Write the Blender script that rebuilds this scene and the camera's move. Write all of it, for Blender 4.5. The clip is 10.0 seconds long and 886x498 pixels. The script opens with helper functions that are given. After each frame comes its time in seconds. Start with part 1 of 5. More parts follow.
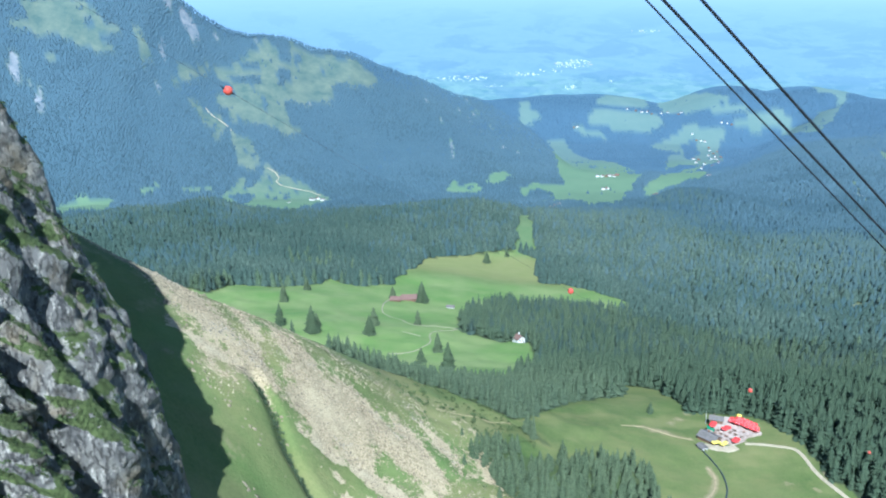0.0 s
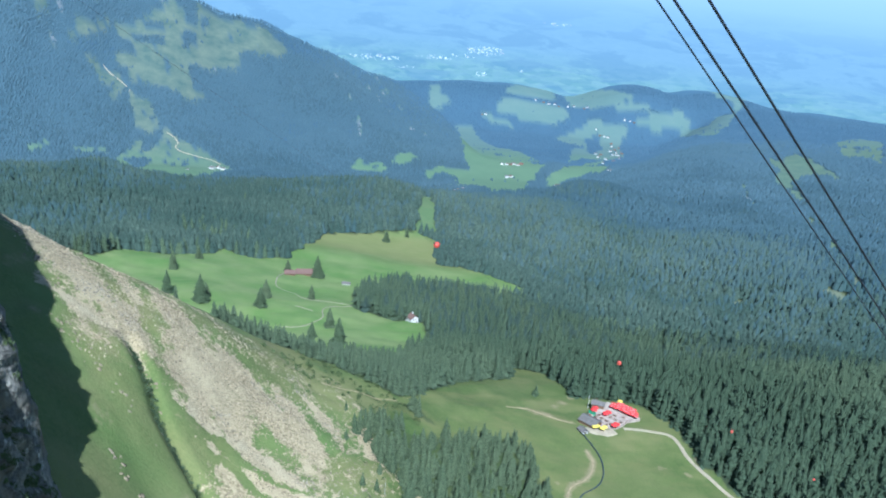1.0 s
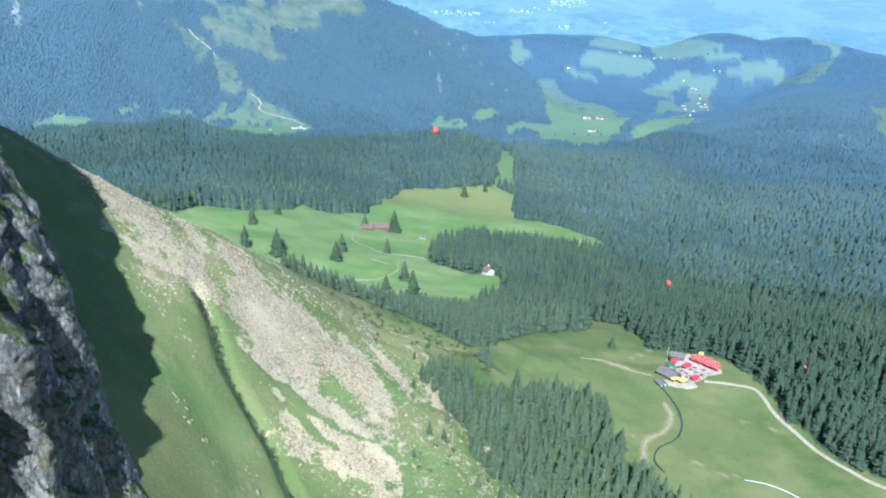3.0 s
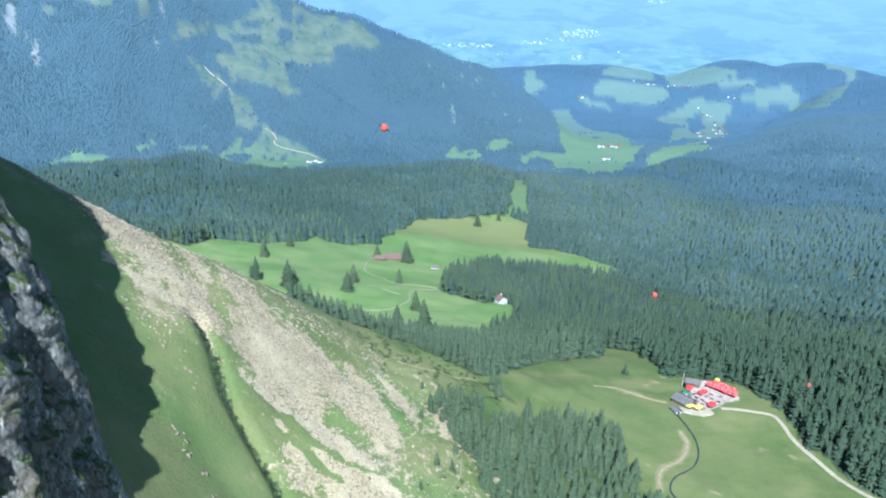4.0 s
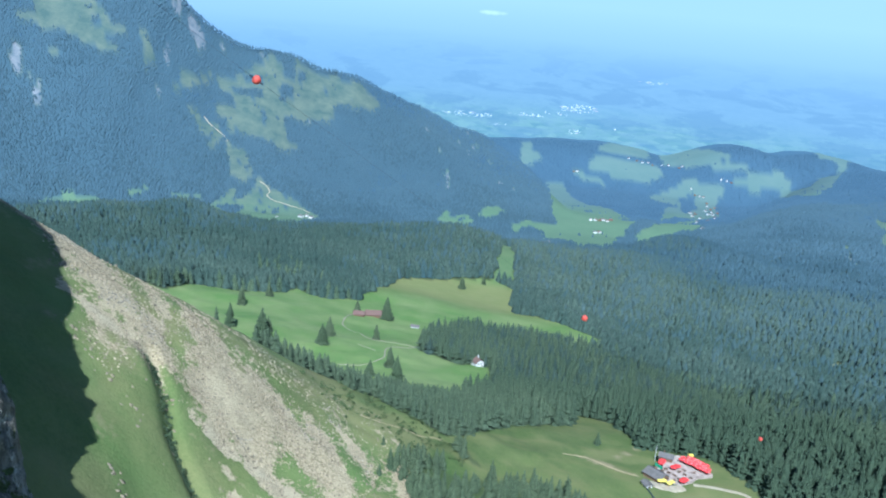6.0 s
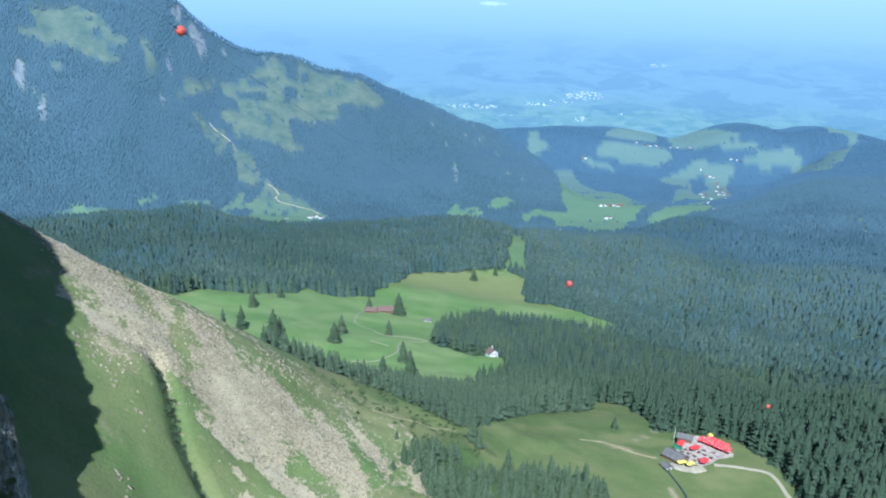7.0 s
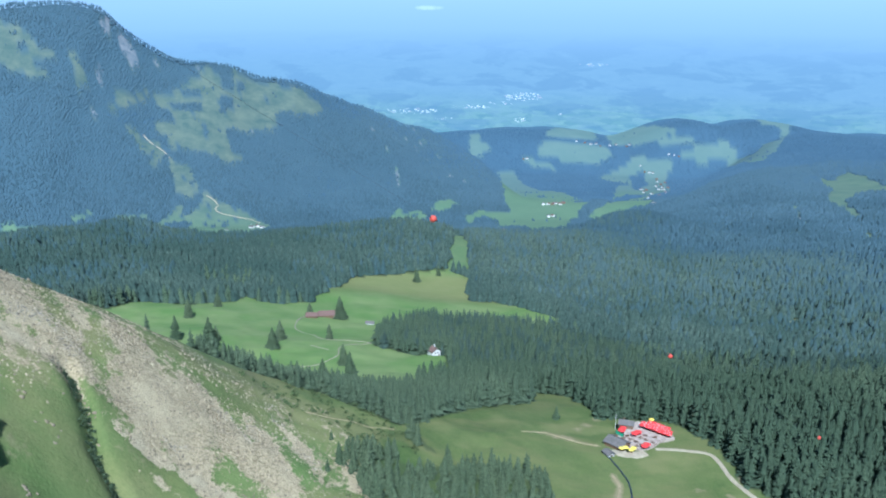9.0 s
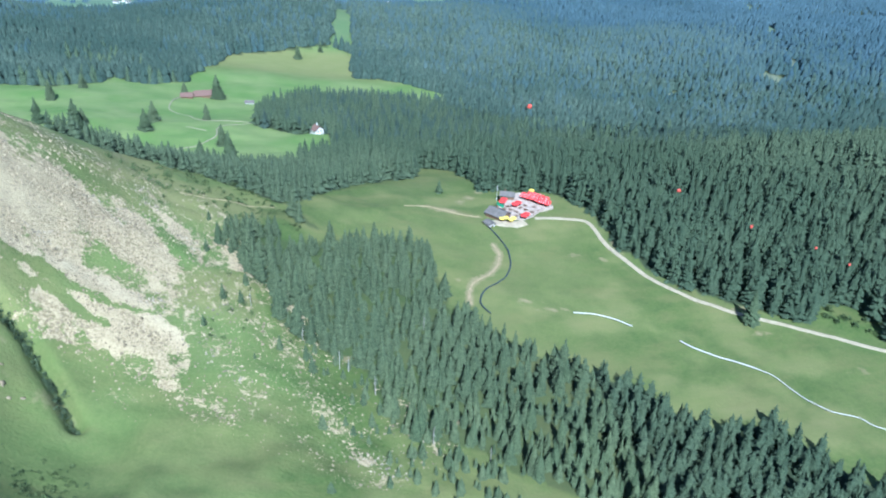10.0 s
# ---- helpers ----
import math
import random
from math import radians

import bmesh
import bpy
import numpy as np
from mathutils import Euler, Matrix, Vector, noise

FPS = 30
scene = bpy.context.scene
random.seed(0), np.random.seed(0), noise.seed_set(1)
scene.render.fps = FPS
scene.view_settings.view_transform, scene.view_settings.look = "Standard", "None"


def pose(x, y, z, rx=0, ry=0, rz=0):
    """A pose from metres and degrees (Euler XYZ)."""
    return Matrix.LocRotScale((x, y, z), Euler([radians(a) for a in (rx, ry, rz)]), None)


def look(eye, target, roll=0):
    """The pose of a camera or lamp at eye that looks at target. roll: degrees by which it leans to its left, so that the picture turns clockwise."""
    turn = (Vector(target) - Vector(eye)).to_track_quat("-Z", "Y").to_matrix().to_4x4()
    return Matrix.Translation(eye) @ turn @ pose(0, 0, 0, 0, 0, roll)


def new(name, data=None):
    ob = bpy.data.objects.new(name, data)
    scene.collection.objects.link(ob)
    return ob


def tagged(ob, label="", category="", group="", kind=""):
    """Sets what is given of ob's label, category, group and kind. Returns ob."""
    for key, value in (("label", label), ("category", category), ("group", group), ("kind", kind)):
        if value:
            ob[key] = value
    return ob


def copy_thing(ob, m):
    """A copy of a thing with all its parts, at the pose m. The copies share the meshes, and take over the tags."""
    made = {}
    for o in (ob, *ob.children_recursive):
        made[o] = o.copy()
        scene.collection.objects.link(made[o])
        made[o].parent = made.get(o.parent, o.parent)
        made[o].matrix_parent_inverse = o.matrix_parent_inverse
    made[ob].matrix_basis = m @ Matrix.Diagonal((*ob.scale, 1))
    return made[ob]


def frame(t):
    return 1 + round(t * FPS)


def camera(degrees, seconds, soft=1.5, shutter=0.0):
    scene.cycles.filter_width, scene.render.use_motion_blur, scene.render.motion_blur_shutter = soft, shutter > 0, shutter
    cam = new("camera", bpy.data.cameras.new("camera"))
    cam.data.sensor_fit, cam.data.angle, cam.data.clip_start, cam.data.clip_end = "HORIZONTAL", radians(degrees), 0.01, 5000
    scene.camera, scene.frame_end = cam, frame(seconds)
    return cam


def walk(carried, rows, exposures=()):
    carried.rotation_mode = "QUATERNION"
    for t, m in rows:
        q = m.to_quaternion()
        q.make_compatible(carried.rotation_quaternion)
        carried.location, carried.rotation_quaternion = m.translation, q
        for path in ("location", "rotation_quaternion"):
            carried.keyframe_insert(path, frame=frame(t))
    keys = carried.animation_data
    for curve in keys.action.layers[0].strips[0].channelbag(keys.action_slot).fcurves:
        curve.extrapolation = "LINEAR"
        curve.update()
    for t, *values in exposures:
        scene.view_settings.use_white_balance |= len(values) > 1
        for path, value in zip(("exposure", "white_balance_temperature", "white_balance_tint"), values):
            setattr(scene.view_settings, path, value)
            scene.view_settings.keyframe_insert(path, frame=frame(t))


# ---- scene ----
cam = camera(54.271, 10.0, 2.05)
PATH = [
    (0.0, pose(-0.32, 1.05, 255.43, 71.252, 0.233, -0.249)),
    (0.5, pose(1.69, 2.95, 253.24, 74.800, -0.362, -4.985)),
    (1.0, pose(3.95, 4.71, 250.75, 70.254, -5.000, -5.264)),
    (1.5, pose(6.02, 6.81, 248.58, 70.840, -4.228, -6.328)),
    (2.0, pose(8.40, 8.57, 246.12, 72.317, -2.848, -4.577)),
    (2.5, pose(10.80, 10.56, 243.82, 68.716, -2.694, -5.739)),
    (3.0, pose(12.72, 13.03, 241.49, 67.223, -2.463, -0.255)),
    (3.2, pose(13.78, 13.78, 240.63, 67.380, -2.647, 0.387)),
    (4.3, pose(19.31, 18.61, 236.27, 70.331, -0.888, 0.518)),
    (4.5, pose(19.91, 19.31, 235.25, 70.992, -1.090, 0.431)),
    (5.0, pose(22.03, 21.13, 233.32, 71.541, -3.462, 1.341)),
    (5.5, pose(24.47, 22.75, 231.36, 73.327, -4.543, 1.369)),
    (5.7, pose(25.35, 23.49, 230.41, 73.767, -4.834, 1.114)),
    (6.8, pose(29.78, 28.29, 225.79, 72.939, -2.742, 1.005)),
    (7.0, pose(30.59, 29.13, 225.28, 73.271, -1.674, 1.019)),
    (7.5, pose(33.30, 30.47, 223.33, 73.873, 0.028, 0.004)),
    (8.0, pose(35.74, 31.85, 221.42, 74.693, -2.090, -1.836)),
    (8.5, pose(37.58, 33.99, 219.70, 74.500, -2.297, -2.267)),
    (9.0, pose(38.93, 35.72, 217.02, 73.726, -0.321, -2.998)),
    (9.5, pose(42.27, 37.83, 214.17, 67.775, -2.099, -7.213)),
    (10.0, pose(44.00, 41.19, 211.58, 59.396, -1.951, -10.168)),
]
walk(cam, PATH, [(0.0, 0.94, 4840, 6), (0.5, 0.67, 4790, 7), (1.0, 0.69, 4790, 6), (1.5, 0.82, 4840, 6), (2.0, 0.71, 4790, 7), (2.5, 0.84, 4840, 6), (3.0, 0.99, 4790, 7), (4.5, 0.97, 4790, 7), (5.0, 0.92, 4730, 7), (5.5, 0.66, 4740, 6), (7.5, 0.63, 4740, 7), (8.1, 0.56, 4740, 7), (9.0, 0.53, 4740, 7), (9.5, 0.77, 4690, 7), (10.0, 0.95, 4660, 7)])

# ---- daylight: high sun from behind, clear summer sky ----
SUN_HEIGHT, SUN_AZIMUTH = 46.0, 182.5
world = bpy.data.worlds.new("sky")
scene.world = world
world.use_nodes = True
wn = world.node_tree.nodes
sky = wn.new("ShaderNodeTexSky")
sky.sky_type, sky.sun_disc = "NISHITA", False
sky.sun_elevation, sky.sun_rotation = radians(SUN_HEIGHT), radians(SUN_AZIMUTH)
sky.altitude, sky.air_density, sky.dust_density, sky.ozone_density = 1700, 1.2, 1.6, 1.5
world.node_tree.links.new(sky.outputs[0], wn["Background"].inputs[0])
wn["Background"].inputs[1].default_value = 0.060
sun_data = bpy.data.lights.new("sun", "SUN")
sun_data.energy, sun_data.angle, sun_data.color = 5.0, radians(0.53), (1.0, 0.95, 0.86)
sun = new("sun", sun_data)
sun_from = Vector((math.sin(radians(SUN_AZIMUTH)) * math.cos(radians(SUN_HEIGHT)), math.cos(radians(SUN_AZIMUTH)) * math.cos(radians(SUN_HEIGHT)), math.sin(radians(SUN_HEIGHT))))
sun.matrix_world = look(sun_from * 900, (0, 0, 0))


# ---- materials ----
class Nodes:
    """A short way to write a material's node tree."""

    def __init__(self, name):
        self.mat = bpy.data.materials.new(name)
        self.mat.use_nodes = True
        self.tree = self.mat.node_tree
        self.bsdf = self.tree.nodes["Principled BSDF"]
        self.bsdf.inputs["Roughness"].default_value = 0.85
        self.bsdf.inputs["Specular IOR Level"].default_value = 0.25

    def add(self, kind, inputs=(), **fields):
        node = self.tree.nodes.new(kind)
        if "operation" in fields:
            node.operation = fields["operation"]
        if "feature" in fields:
            node.feature = fields["feature"]
        if "data_type" in fields:
            node.data_type, node.blend_type = fields["data_type"], fields["blend_type"]
        if "attribute_name" in fields:
            node.attribute_name = fields["attribute_name"]
        for key, value in dict(inputs).items():
            self.put(node.inputs[key], value)
        return node

    def put(self, socket, value):
        if isinstance(value, bpy.types.NodeSocket):
            self.tree.links.new(value, socket)
        else:
            socket.default_value = (*value, 1.0) if isinstance(value, tuple) and len(value) == 3 and socket.type == "RGBA" else value

    def where(self):
        return self.add("ShaderNodeNewGeometry").outputs["Position"]

    def noise(self, scale, detail=4.0, rough=0.55, stretch=None, distort=0.0):
        place = self.where()
        if stretch:
            place = self.add("ShaderNodeVectorMath", {0: place, 1: stretch}, operation="MULTIPLY").outputs[0]
        return self.add("ShaderNodeTexNoise", {"Vector": place, "Scale": scale, "Detail": detail, "Roughness": rough, "Distortion": distort}).outputs["Fac"]

    def ramp(self, fac, *stops):
        node = self.add("ShaderNodeValToRGB", {"Fac": fac})
        spots = node.color_ramp.elements
        while len(spots) < len(stops):
            spots.new(0.5)
        for spot, (place, colour) in zip(spots, stops):
            spot.position = place
            spot.color = (*colour, 1.0) if isinstance(colour, tuple) else (colour, colour, colour, 1.0)
        return node.outputs[0]

    def mix(self, fac, a, b, blend="MIX"):
        node = self.add("ShaderNodeMix", data_type="RGBA", blend_type=blend)
        self.put(node.inputs[0], fac), self.put(node.inputs[6], a), self.put(node.inputs[7], b)
        return node.outputs[2]

    def math(self, op, a, b=0.0):
        return self.add("ShaderNodeMath", {0: a, 1: b}, operation=op).outputs[0]

    def layer(self, name):
        return self.add("ShaderNodeAttribute", attribute_name=name).outputs["Fac"]

    def finish(self, colour, rough=None, bump=None, strength=0.5, distance=0.3):
        self.put(self.bsdf.inputs["Base Color"], colour)
        if rough is not None:
            self.put(self.bsdf.inputs["Roughness"], rough)
        if bump is not None:
            node = self.add("ShaderNodeBump", {"Height": bump, "Strength": strength, "Distance": distance})
            self.put(self.bsdf.inputs["Normal"], node.outputs[0])
        return self.mat


def ground_material():
    n = Nodes("alpine_ground")
    fine, patch, wide = n.noise(0.9, 6), n.noise(0.06, 4), n.noise(0.011, 3)
    grass = n.mix(n.ramp(patch, (0.35, 0.0), (0.7, 1.0)), (0.056, 0.102, 0.019), (0.104, 0.146, 0.034))
    grass = n.mix(n.math("MULTIPLY", n.ramp(fine, (0.3, 0.0), (0.70, 1.0)), 0.55), grass, (0.150, 0.168, 0.060))
    grass = n.mix(n.math("MULTIPLY", n.ramp(n.noise(0.24, 6, 0.65), (0.45, 0.0), (0.64, 1.0)), 0.6), grass, (0.055, 0.095, 0.024))
    dry = n.mix(n.noise(0.05, 4, 0.6, (1.0, 2.6, 1.0)), (0.17, 0.19, 0.056), (0.27, 0.24, 0.105))
    grass = n.mix(n.math("MULTIPLY", n.ramp(wide, (0.45, 0.0), (0.65, 1.0)), 0.45), grass, dry)
    grass = n.mix(n.math("MULTIPLY", n.ramp(n.noise(0.035, 6, 0.65, (1.0, 1.8, 1.0)), (0.48, 0.0), (0.62, 1.0)), 0.5), grass, (0.165, 0.160, 0.058))
    grass = n.mix(n.layer("dry"), grass, dry)
    tuft = n.mix(n.ramp(n.noise(0.55, 8, 0.76), (0.40, 0.0), (0.60, 1.0)), (0.032, 0.060, 0.015), (0.150, 0.160, 0.058))
    grass = n.mix(n.math("MULTIPLY", n.layer("steep"), 0.3), grass, tuft)
    grass = n.mix(n.math("MULTIPLY", n.layer("lush"), n.math("SUBTRACT", 1.0, n.layer("dry"))), grass, n.mix(n.ramp(n.noise(0.022, 7, 0.62), (0.34, 0.0), (0.66, 1.0)), (0.128, 0.208, 0.051), (0.212, 0.258, 0.090)))
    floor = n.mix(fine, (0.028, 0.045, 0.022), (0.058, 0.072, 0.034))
    # far floor and pastures turn bluer with distance: haze put into the base colour
    floor = n.mix(n.layer("floor_haze"), floor, n.mix(n.layer("deep_haze"), (0.064, 0.108, 0.133), (0.066, 0.117, 0.163)))
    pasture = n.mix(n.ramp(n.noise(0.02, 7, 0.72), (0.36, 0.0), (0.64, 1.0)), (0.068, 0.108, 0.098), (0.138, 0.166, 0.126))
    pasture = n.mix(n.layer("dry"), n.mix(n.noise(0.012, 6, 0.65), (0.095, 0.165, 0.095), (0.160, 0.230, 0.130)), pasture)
    pasture = n.mix(n.layer("deep_haze"), pasture, n.mix(n.noise(0.008, 5, 0.65), (0.090, 0.152, 0.142), (0.152, 0.208, 0.178)))
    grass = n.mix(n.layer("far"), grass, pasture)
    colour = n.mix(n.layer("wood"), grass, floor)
    grit = n.noise(2.2, 5, 0.7)
    stone = n.mix(n.ramp(n.noise(0.9, 8, 0.78), (0.42, 0.0), (0.58, 1.0)), (0.20, 0.158, 0.085), (0.48, 0.39, 0.228))
    stone = n.mix(n.ramp(n.noise(0.05, 3), (0.4, 0.0), (0.62, 1.0)), stone, (0.43, 0.35, 0.205))
    stone = n.mix(n.math("MULTIPLY", n.layer("pale"), 0.85), stone, n.mix(n.noise(0.5, 6, 0.7), (0.36, 0.295, 0.175), (0.53, 0.440, 0.275)))
    spread = n.math("ADD", n.layer("scree"), n.math("MULTIPLY", n.math("SUBTRACT", n.noise(0.22, 9, 0.78), 0.5), 2.6))
    colour = n.mix(n.ramp(spread, (0.44, 0.0), (0.56, 1.0)), colour, stone)
    # crag colours carry a painted blue haze tint
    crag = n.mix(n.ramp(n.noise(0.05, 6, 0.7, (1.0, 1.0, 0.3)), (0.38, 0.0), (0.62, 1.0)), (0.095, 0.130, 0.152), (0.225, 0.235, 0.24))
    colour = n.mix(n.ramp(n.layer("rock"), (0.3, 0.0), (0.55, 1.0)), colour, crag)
    earth = n.mix(fine, (0.36, 0.285, 0.165), (0.24, 0.20, 0.10))
    spread = n.math("ADD", n.layer("earth"), n.math("MULTIPLY", n.math("SUBTRACT", n.noise(0.35, 5, 0.6), 0.5), 1.2))
    colour = n.mix(n.ramp(spread, (0.30, 0.0), (0.95, 0.9)), colour, earth)
    return n.finish(colour, 0.95, n.math("ADD", fine, n.math("MULTIPLY", grit, n.layer("scree"))), 0.6, 0.5)


def foliage(name, dark, light, per="tree", grain=0.7):
    n = Nodes(name)
    if per == "object":
        chance = n.add("ShaderNodeObjectInfo").outputs["Random"]
    else:
        chance = n.layer("tone")
    colour = n.mix(chance, dark, light)
    colour = n.mix(n.math("MULTIPLY", n.noise(0.02, 3), 0.4), colour, tuple(c * 0.7 for c in dark))
    colour = n.mix(n.ramp(n.noise(grain, 4, 0.7), (0.36, 0.75 if grain >= 0.3 else 0.2), (0.62, 0.0)), colour, tuple(c * 0.5 for c in dark))
    if grain >= 0.5:
        colour = n.mix(n.ramp(n.noise(grain * 4.5, 3, 0.7), (0.50, 0.0), (0.66, 0.55)), colour, tuple(c * 1.6 for c in light))
    return n.finish(colour, 0.9, n.noise(2.2, 4, 0.7), 1.0, 0.4) if grain >= 0.3 else n.finish(colour, 0.95)


def mottled(name, a, b, scale, rough=0.8, metal=0.0, bump=0.3, detail=5.0, stretch=None):
    n = Nodes(name)
    n.bsdf.inputs["Metallic"].default_value = metal
    fac = n.noise(scale, detail, 0.6, stretch)
    return n.finish(n.mix(n.ramp(fac, (0.3, 0.0), (0.7, 1.0)), a, b), rough, n.noise(scale * 4, 3), bump, 0.05)


def rock_material():
    n = Nodes("limestone_cliff")
    streak = n.noise(0.20, 7, 0.65, (1.0, 1.0, 0.30))
    colour = n.mix(n.ramp(streak, (0.32, 0.0), (0.68, 1.0)), (0.115, 0.110, 0.100), (0.34, 0.315, 0.262))
    colour = n.mix(n.ramp(n.noise(0.5, 7, 0.7, (1.0, 1.0, 0.45)), (0.53, 0.0), (0.66, 1.0)), colour, (0.60, 0.55, 0.45))
    crack = n.ramp(n.noise(0.42, 8, 0.7, (1.0, 1.0, 0.4)), (0.47, 0.0), (0.50, 0.8), (0.53, 0.0))
    colour = n.mix(n.math("MULTIPLY", crack, 0.55), colour, (0.06, 0.06, 0.06))
    colour = n.mix(n.ramp(n.noise(0.07, 5), (0.50, 0.0), (0.66, 1.0)), colour, (0.22, 0.18, 0.115))
    turf = n.mix(n.noise(1.2, 4), (0.055, 0.085, 0.022), (0.120, 0.140, 0.048))
    upward = n.add("ShaderNodeSeparateXYZ", {0: n.add("ShaderNodeNewGeometry").outputs["Normal"]}).outputs["Z"]
    grown = n.math("ADD", upward, n.math("MULTIPLY", n.math("SUBTRACT", n.noise(0.22, 8, 0.72), 0.5), 1.9))
    colour = n.mix(n.ramp(grown, (0.40, 0.0), (0.52, 1.0)), colour, turf)
    return n.finish(colour, 0.9, n.math("ADD", n.noise(0.8, 8, 0.7), n.math("MULTIPLY", crack, -0.5)), 1.0, 0.9)


def distance_material():
    """Glowing backdrop of lowland, far beyond the hills: fields, woods and towns, foreshortened, with summer haze
    painted over them.
    """
    n = Nodes("hazy_lowland")
    place = n.add("ShaderNodeSeparateXYZ", {0: n.where()})
    across, up = place.outputs["X"], place.outputs["Z"]
    flat = n.add("ShaderNodeCombineXYZ", {0: across, 1: n.math("MULTIPLY", up, 4.0)}).outputs[0]
    bands = n.add("ShaderNodeCombineXYZ", {0: across, 1: n.math("MULTIPLY", n.math("ADD", up, n.math("MULTIPLY", across, 0.04)), 11.0)}).outputs[0]

    def drawn(vector, scale, detail=5.0, rough=0.6, warp=0.4):
        return n.add("ShaderNodeTexNoise", {"Vector": vector, "Scale": scale, "Detail": detail, "Roughness": rough, "Distortion": warp}).outputs["Fac"]

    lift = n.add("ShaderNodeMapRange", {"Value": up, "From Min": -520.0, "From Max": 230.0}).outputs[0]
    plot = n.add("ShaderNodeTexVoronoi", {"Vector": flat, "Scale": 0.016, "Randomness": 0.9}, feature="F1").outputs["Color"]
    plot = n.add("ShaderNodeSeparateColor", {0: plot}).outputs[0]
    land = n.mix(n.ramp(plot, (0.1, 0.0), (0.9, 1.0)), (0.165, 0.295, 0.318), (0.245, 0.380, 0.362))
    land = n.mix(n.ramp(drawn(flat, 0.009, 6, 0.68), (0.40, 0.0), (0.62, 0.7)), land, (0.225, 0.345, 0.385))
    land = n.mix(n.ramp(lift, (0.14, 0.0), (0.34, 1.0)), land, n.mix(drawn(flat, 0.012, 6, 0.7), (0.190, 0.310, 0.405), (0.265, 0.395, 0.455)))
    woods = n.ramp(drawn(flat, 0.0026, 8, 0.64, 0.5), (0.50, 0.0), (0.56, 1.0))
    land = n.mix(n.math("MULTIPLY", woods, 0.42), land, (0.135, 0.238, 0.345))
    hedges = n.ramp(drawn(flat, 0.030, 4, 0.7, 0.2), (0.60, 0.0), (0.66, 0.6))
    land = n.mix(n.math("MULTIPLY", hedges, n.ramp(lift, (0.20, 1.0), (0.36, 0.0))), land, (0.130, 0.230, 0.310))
    land = n.mix(n.ramp(drawn(bands, 0.010, 4, 0.6), (0.68, 0.0), (0.76, 0.7)), land, (0.36, 0.48, 0.52))
    cell = n.add("ShaderNodeTexVoronoi", {"Vector": n.add("ShaderNodeCombineXYZ", {0: across, 1: n.math("MULTIPLY", up, 1.7)}).outputs[0], "Scale": 0.085}, feature="F1")
    lot = n.add("ShaderNodeSeparateColor", {0: cell.outputs["Color"]})
    speck = n.math("MULTIPLY", n.math("LESS_THAN", cell.outputs["Distance"], 0.44), n.math("GREATER_THAN", lot.outputs[0], 0.35))
    roof = n.mix(n.math("GREATER_THAN", lot.outputs[1], 0.72), (0.84, 0.89, 0.90), (0.54, 0.50, 0.53))
    for mid, wide, level, tall in ((130.0, 160.0, -400.0, 15.0), (455.0, 105.0, -374.0, 10.0), (620.0, 70.0, -352.0, 9.0), (745.0, 115.0, -316.0, 24.0), (731.0, 34.0, -444.0, 16.0), (943.0, 22.0, -406.0, 7.0), (300.0, 60.0, -440.0, 7.0), (1121.0, 90.0, -135.0, 7.0)):
        near = n.math("ADD", n.math("POWER", n.math("DIVIDE", n.math("SUBTRACT", across, mid), wide), 2.0), n.math("POWER", n.math("DIVIDE", n.math("SUBTRACT", up, level), tall), 2.0))
        town = n.math("MULTIPLY", speck, n.math("LESS_THAN", n.math("ADD", near, n.noise(0.012, 3)), 1.40))
        land = n.mix(n.math("MULTIPLY", town, 0.85), land, roof)
    # haze painted over the land colour, paler towards the sky
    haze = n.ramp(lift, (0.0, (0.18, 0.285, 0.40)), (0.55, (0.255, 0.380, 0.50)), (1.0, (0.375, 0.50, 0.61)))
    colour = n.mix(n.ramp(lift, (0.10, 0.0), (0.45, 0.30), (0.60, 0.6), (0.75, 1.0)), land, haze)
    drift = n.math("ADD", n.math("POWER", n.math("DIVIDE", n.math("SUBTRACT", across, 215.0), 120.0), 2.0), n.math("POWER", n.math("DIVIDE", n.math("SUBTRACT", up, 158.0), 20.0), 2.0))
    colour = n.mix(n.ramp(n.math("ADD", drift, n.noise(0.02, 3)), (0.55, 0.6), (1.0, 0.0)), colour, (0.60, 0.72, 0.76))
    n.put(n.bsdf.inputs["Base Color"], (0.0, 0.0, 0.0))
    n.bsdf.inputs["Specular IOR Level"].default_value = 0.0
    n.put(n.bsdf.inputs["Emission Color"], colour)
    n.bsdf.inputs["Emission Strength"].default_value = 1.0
    return n.mat


GROUND = ground_material()
ROCK = rock_material()
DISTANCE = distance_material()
NEEDLES = foliage("spruce_needles", (0.064, 0.097, 0.046), (0.134, 0.166, 0.080), "object")
YOUNG = foliage("young_spruce_needles", (0.062, 0.094, 0.046), (0.132, 0.164, 0.082))
WOODS = foliage("spruce_woods", (0.054, 0.085, 0.047), (0.114, 0.148, 0.078))
# six woods tints with the haze of distance put into their base colour
FAINT_HAZE_WOODS = foliage("faint_haze_woods", (0.047, 0.079, 0.060), (0.108, 0.146, 0.104), grain=0.3)
COOL_HAZE_WOODS = foliage("bluish_haze_woods", (0.043, 0.078, 0.092), (0.060, 0.098, 0.108), grain=0.15)
TEAL_HAZE_WOODS = foliage("teal_haze_woods", (0.045, 0.079, 0.076), (0.080, 0.117, 0.106), grain=0.25)
BLUISH_HAZE_WOODS = foliage("soft_haze_woods", (0.054, 0.094, 0.114), (0.070, 0.114, 0.131), grain=0.1)
FAR_HAZE_WOODS = foliage("blue_haze_woods", (0.069, 0.116, 0.143), (0.082, 0.131, 0.156), grain=0.05)
DISTANT_HAZE_WOODS = foliage("distant_haze_woods", (0.062, 0.112, 0.158), (0.078, 0.132, 0.178), grain=0.03)
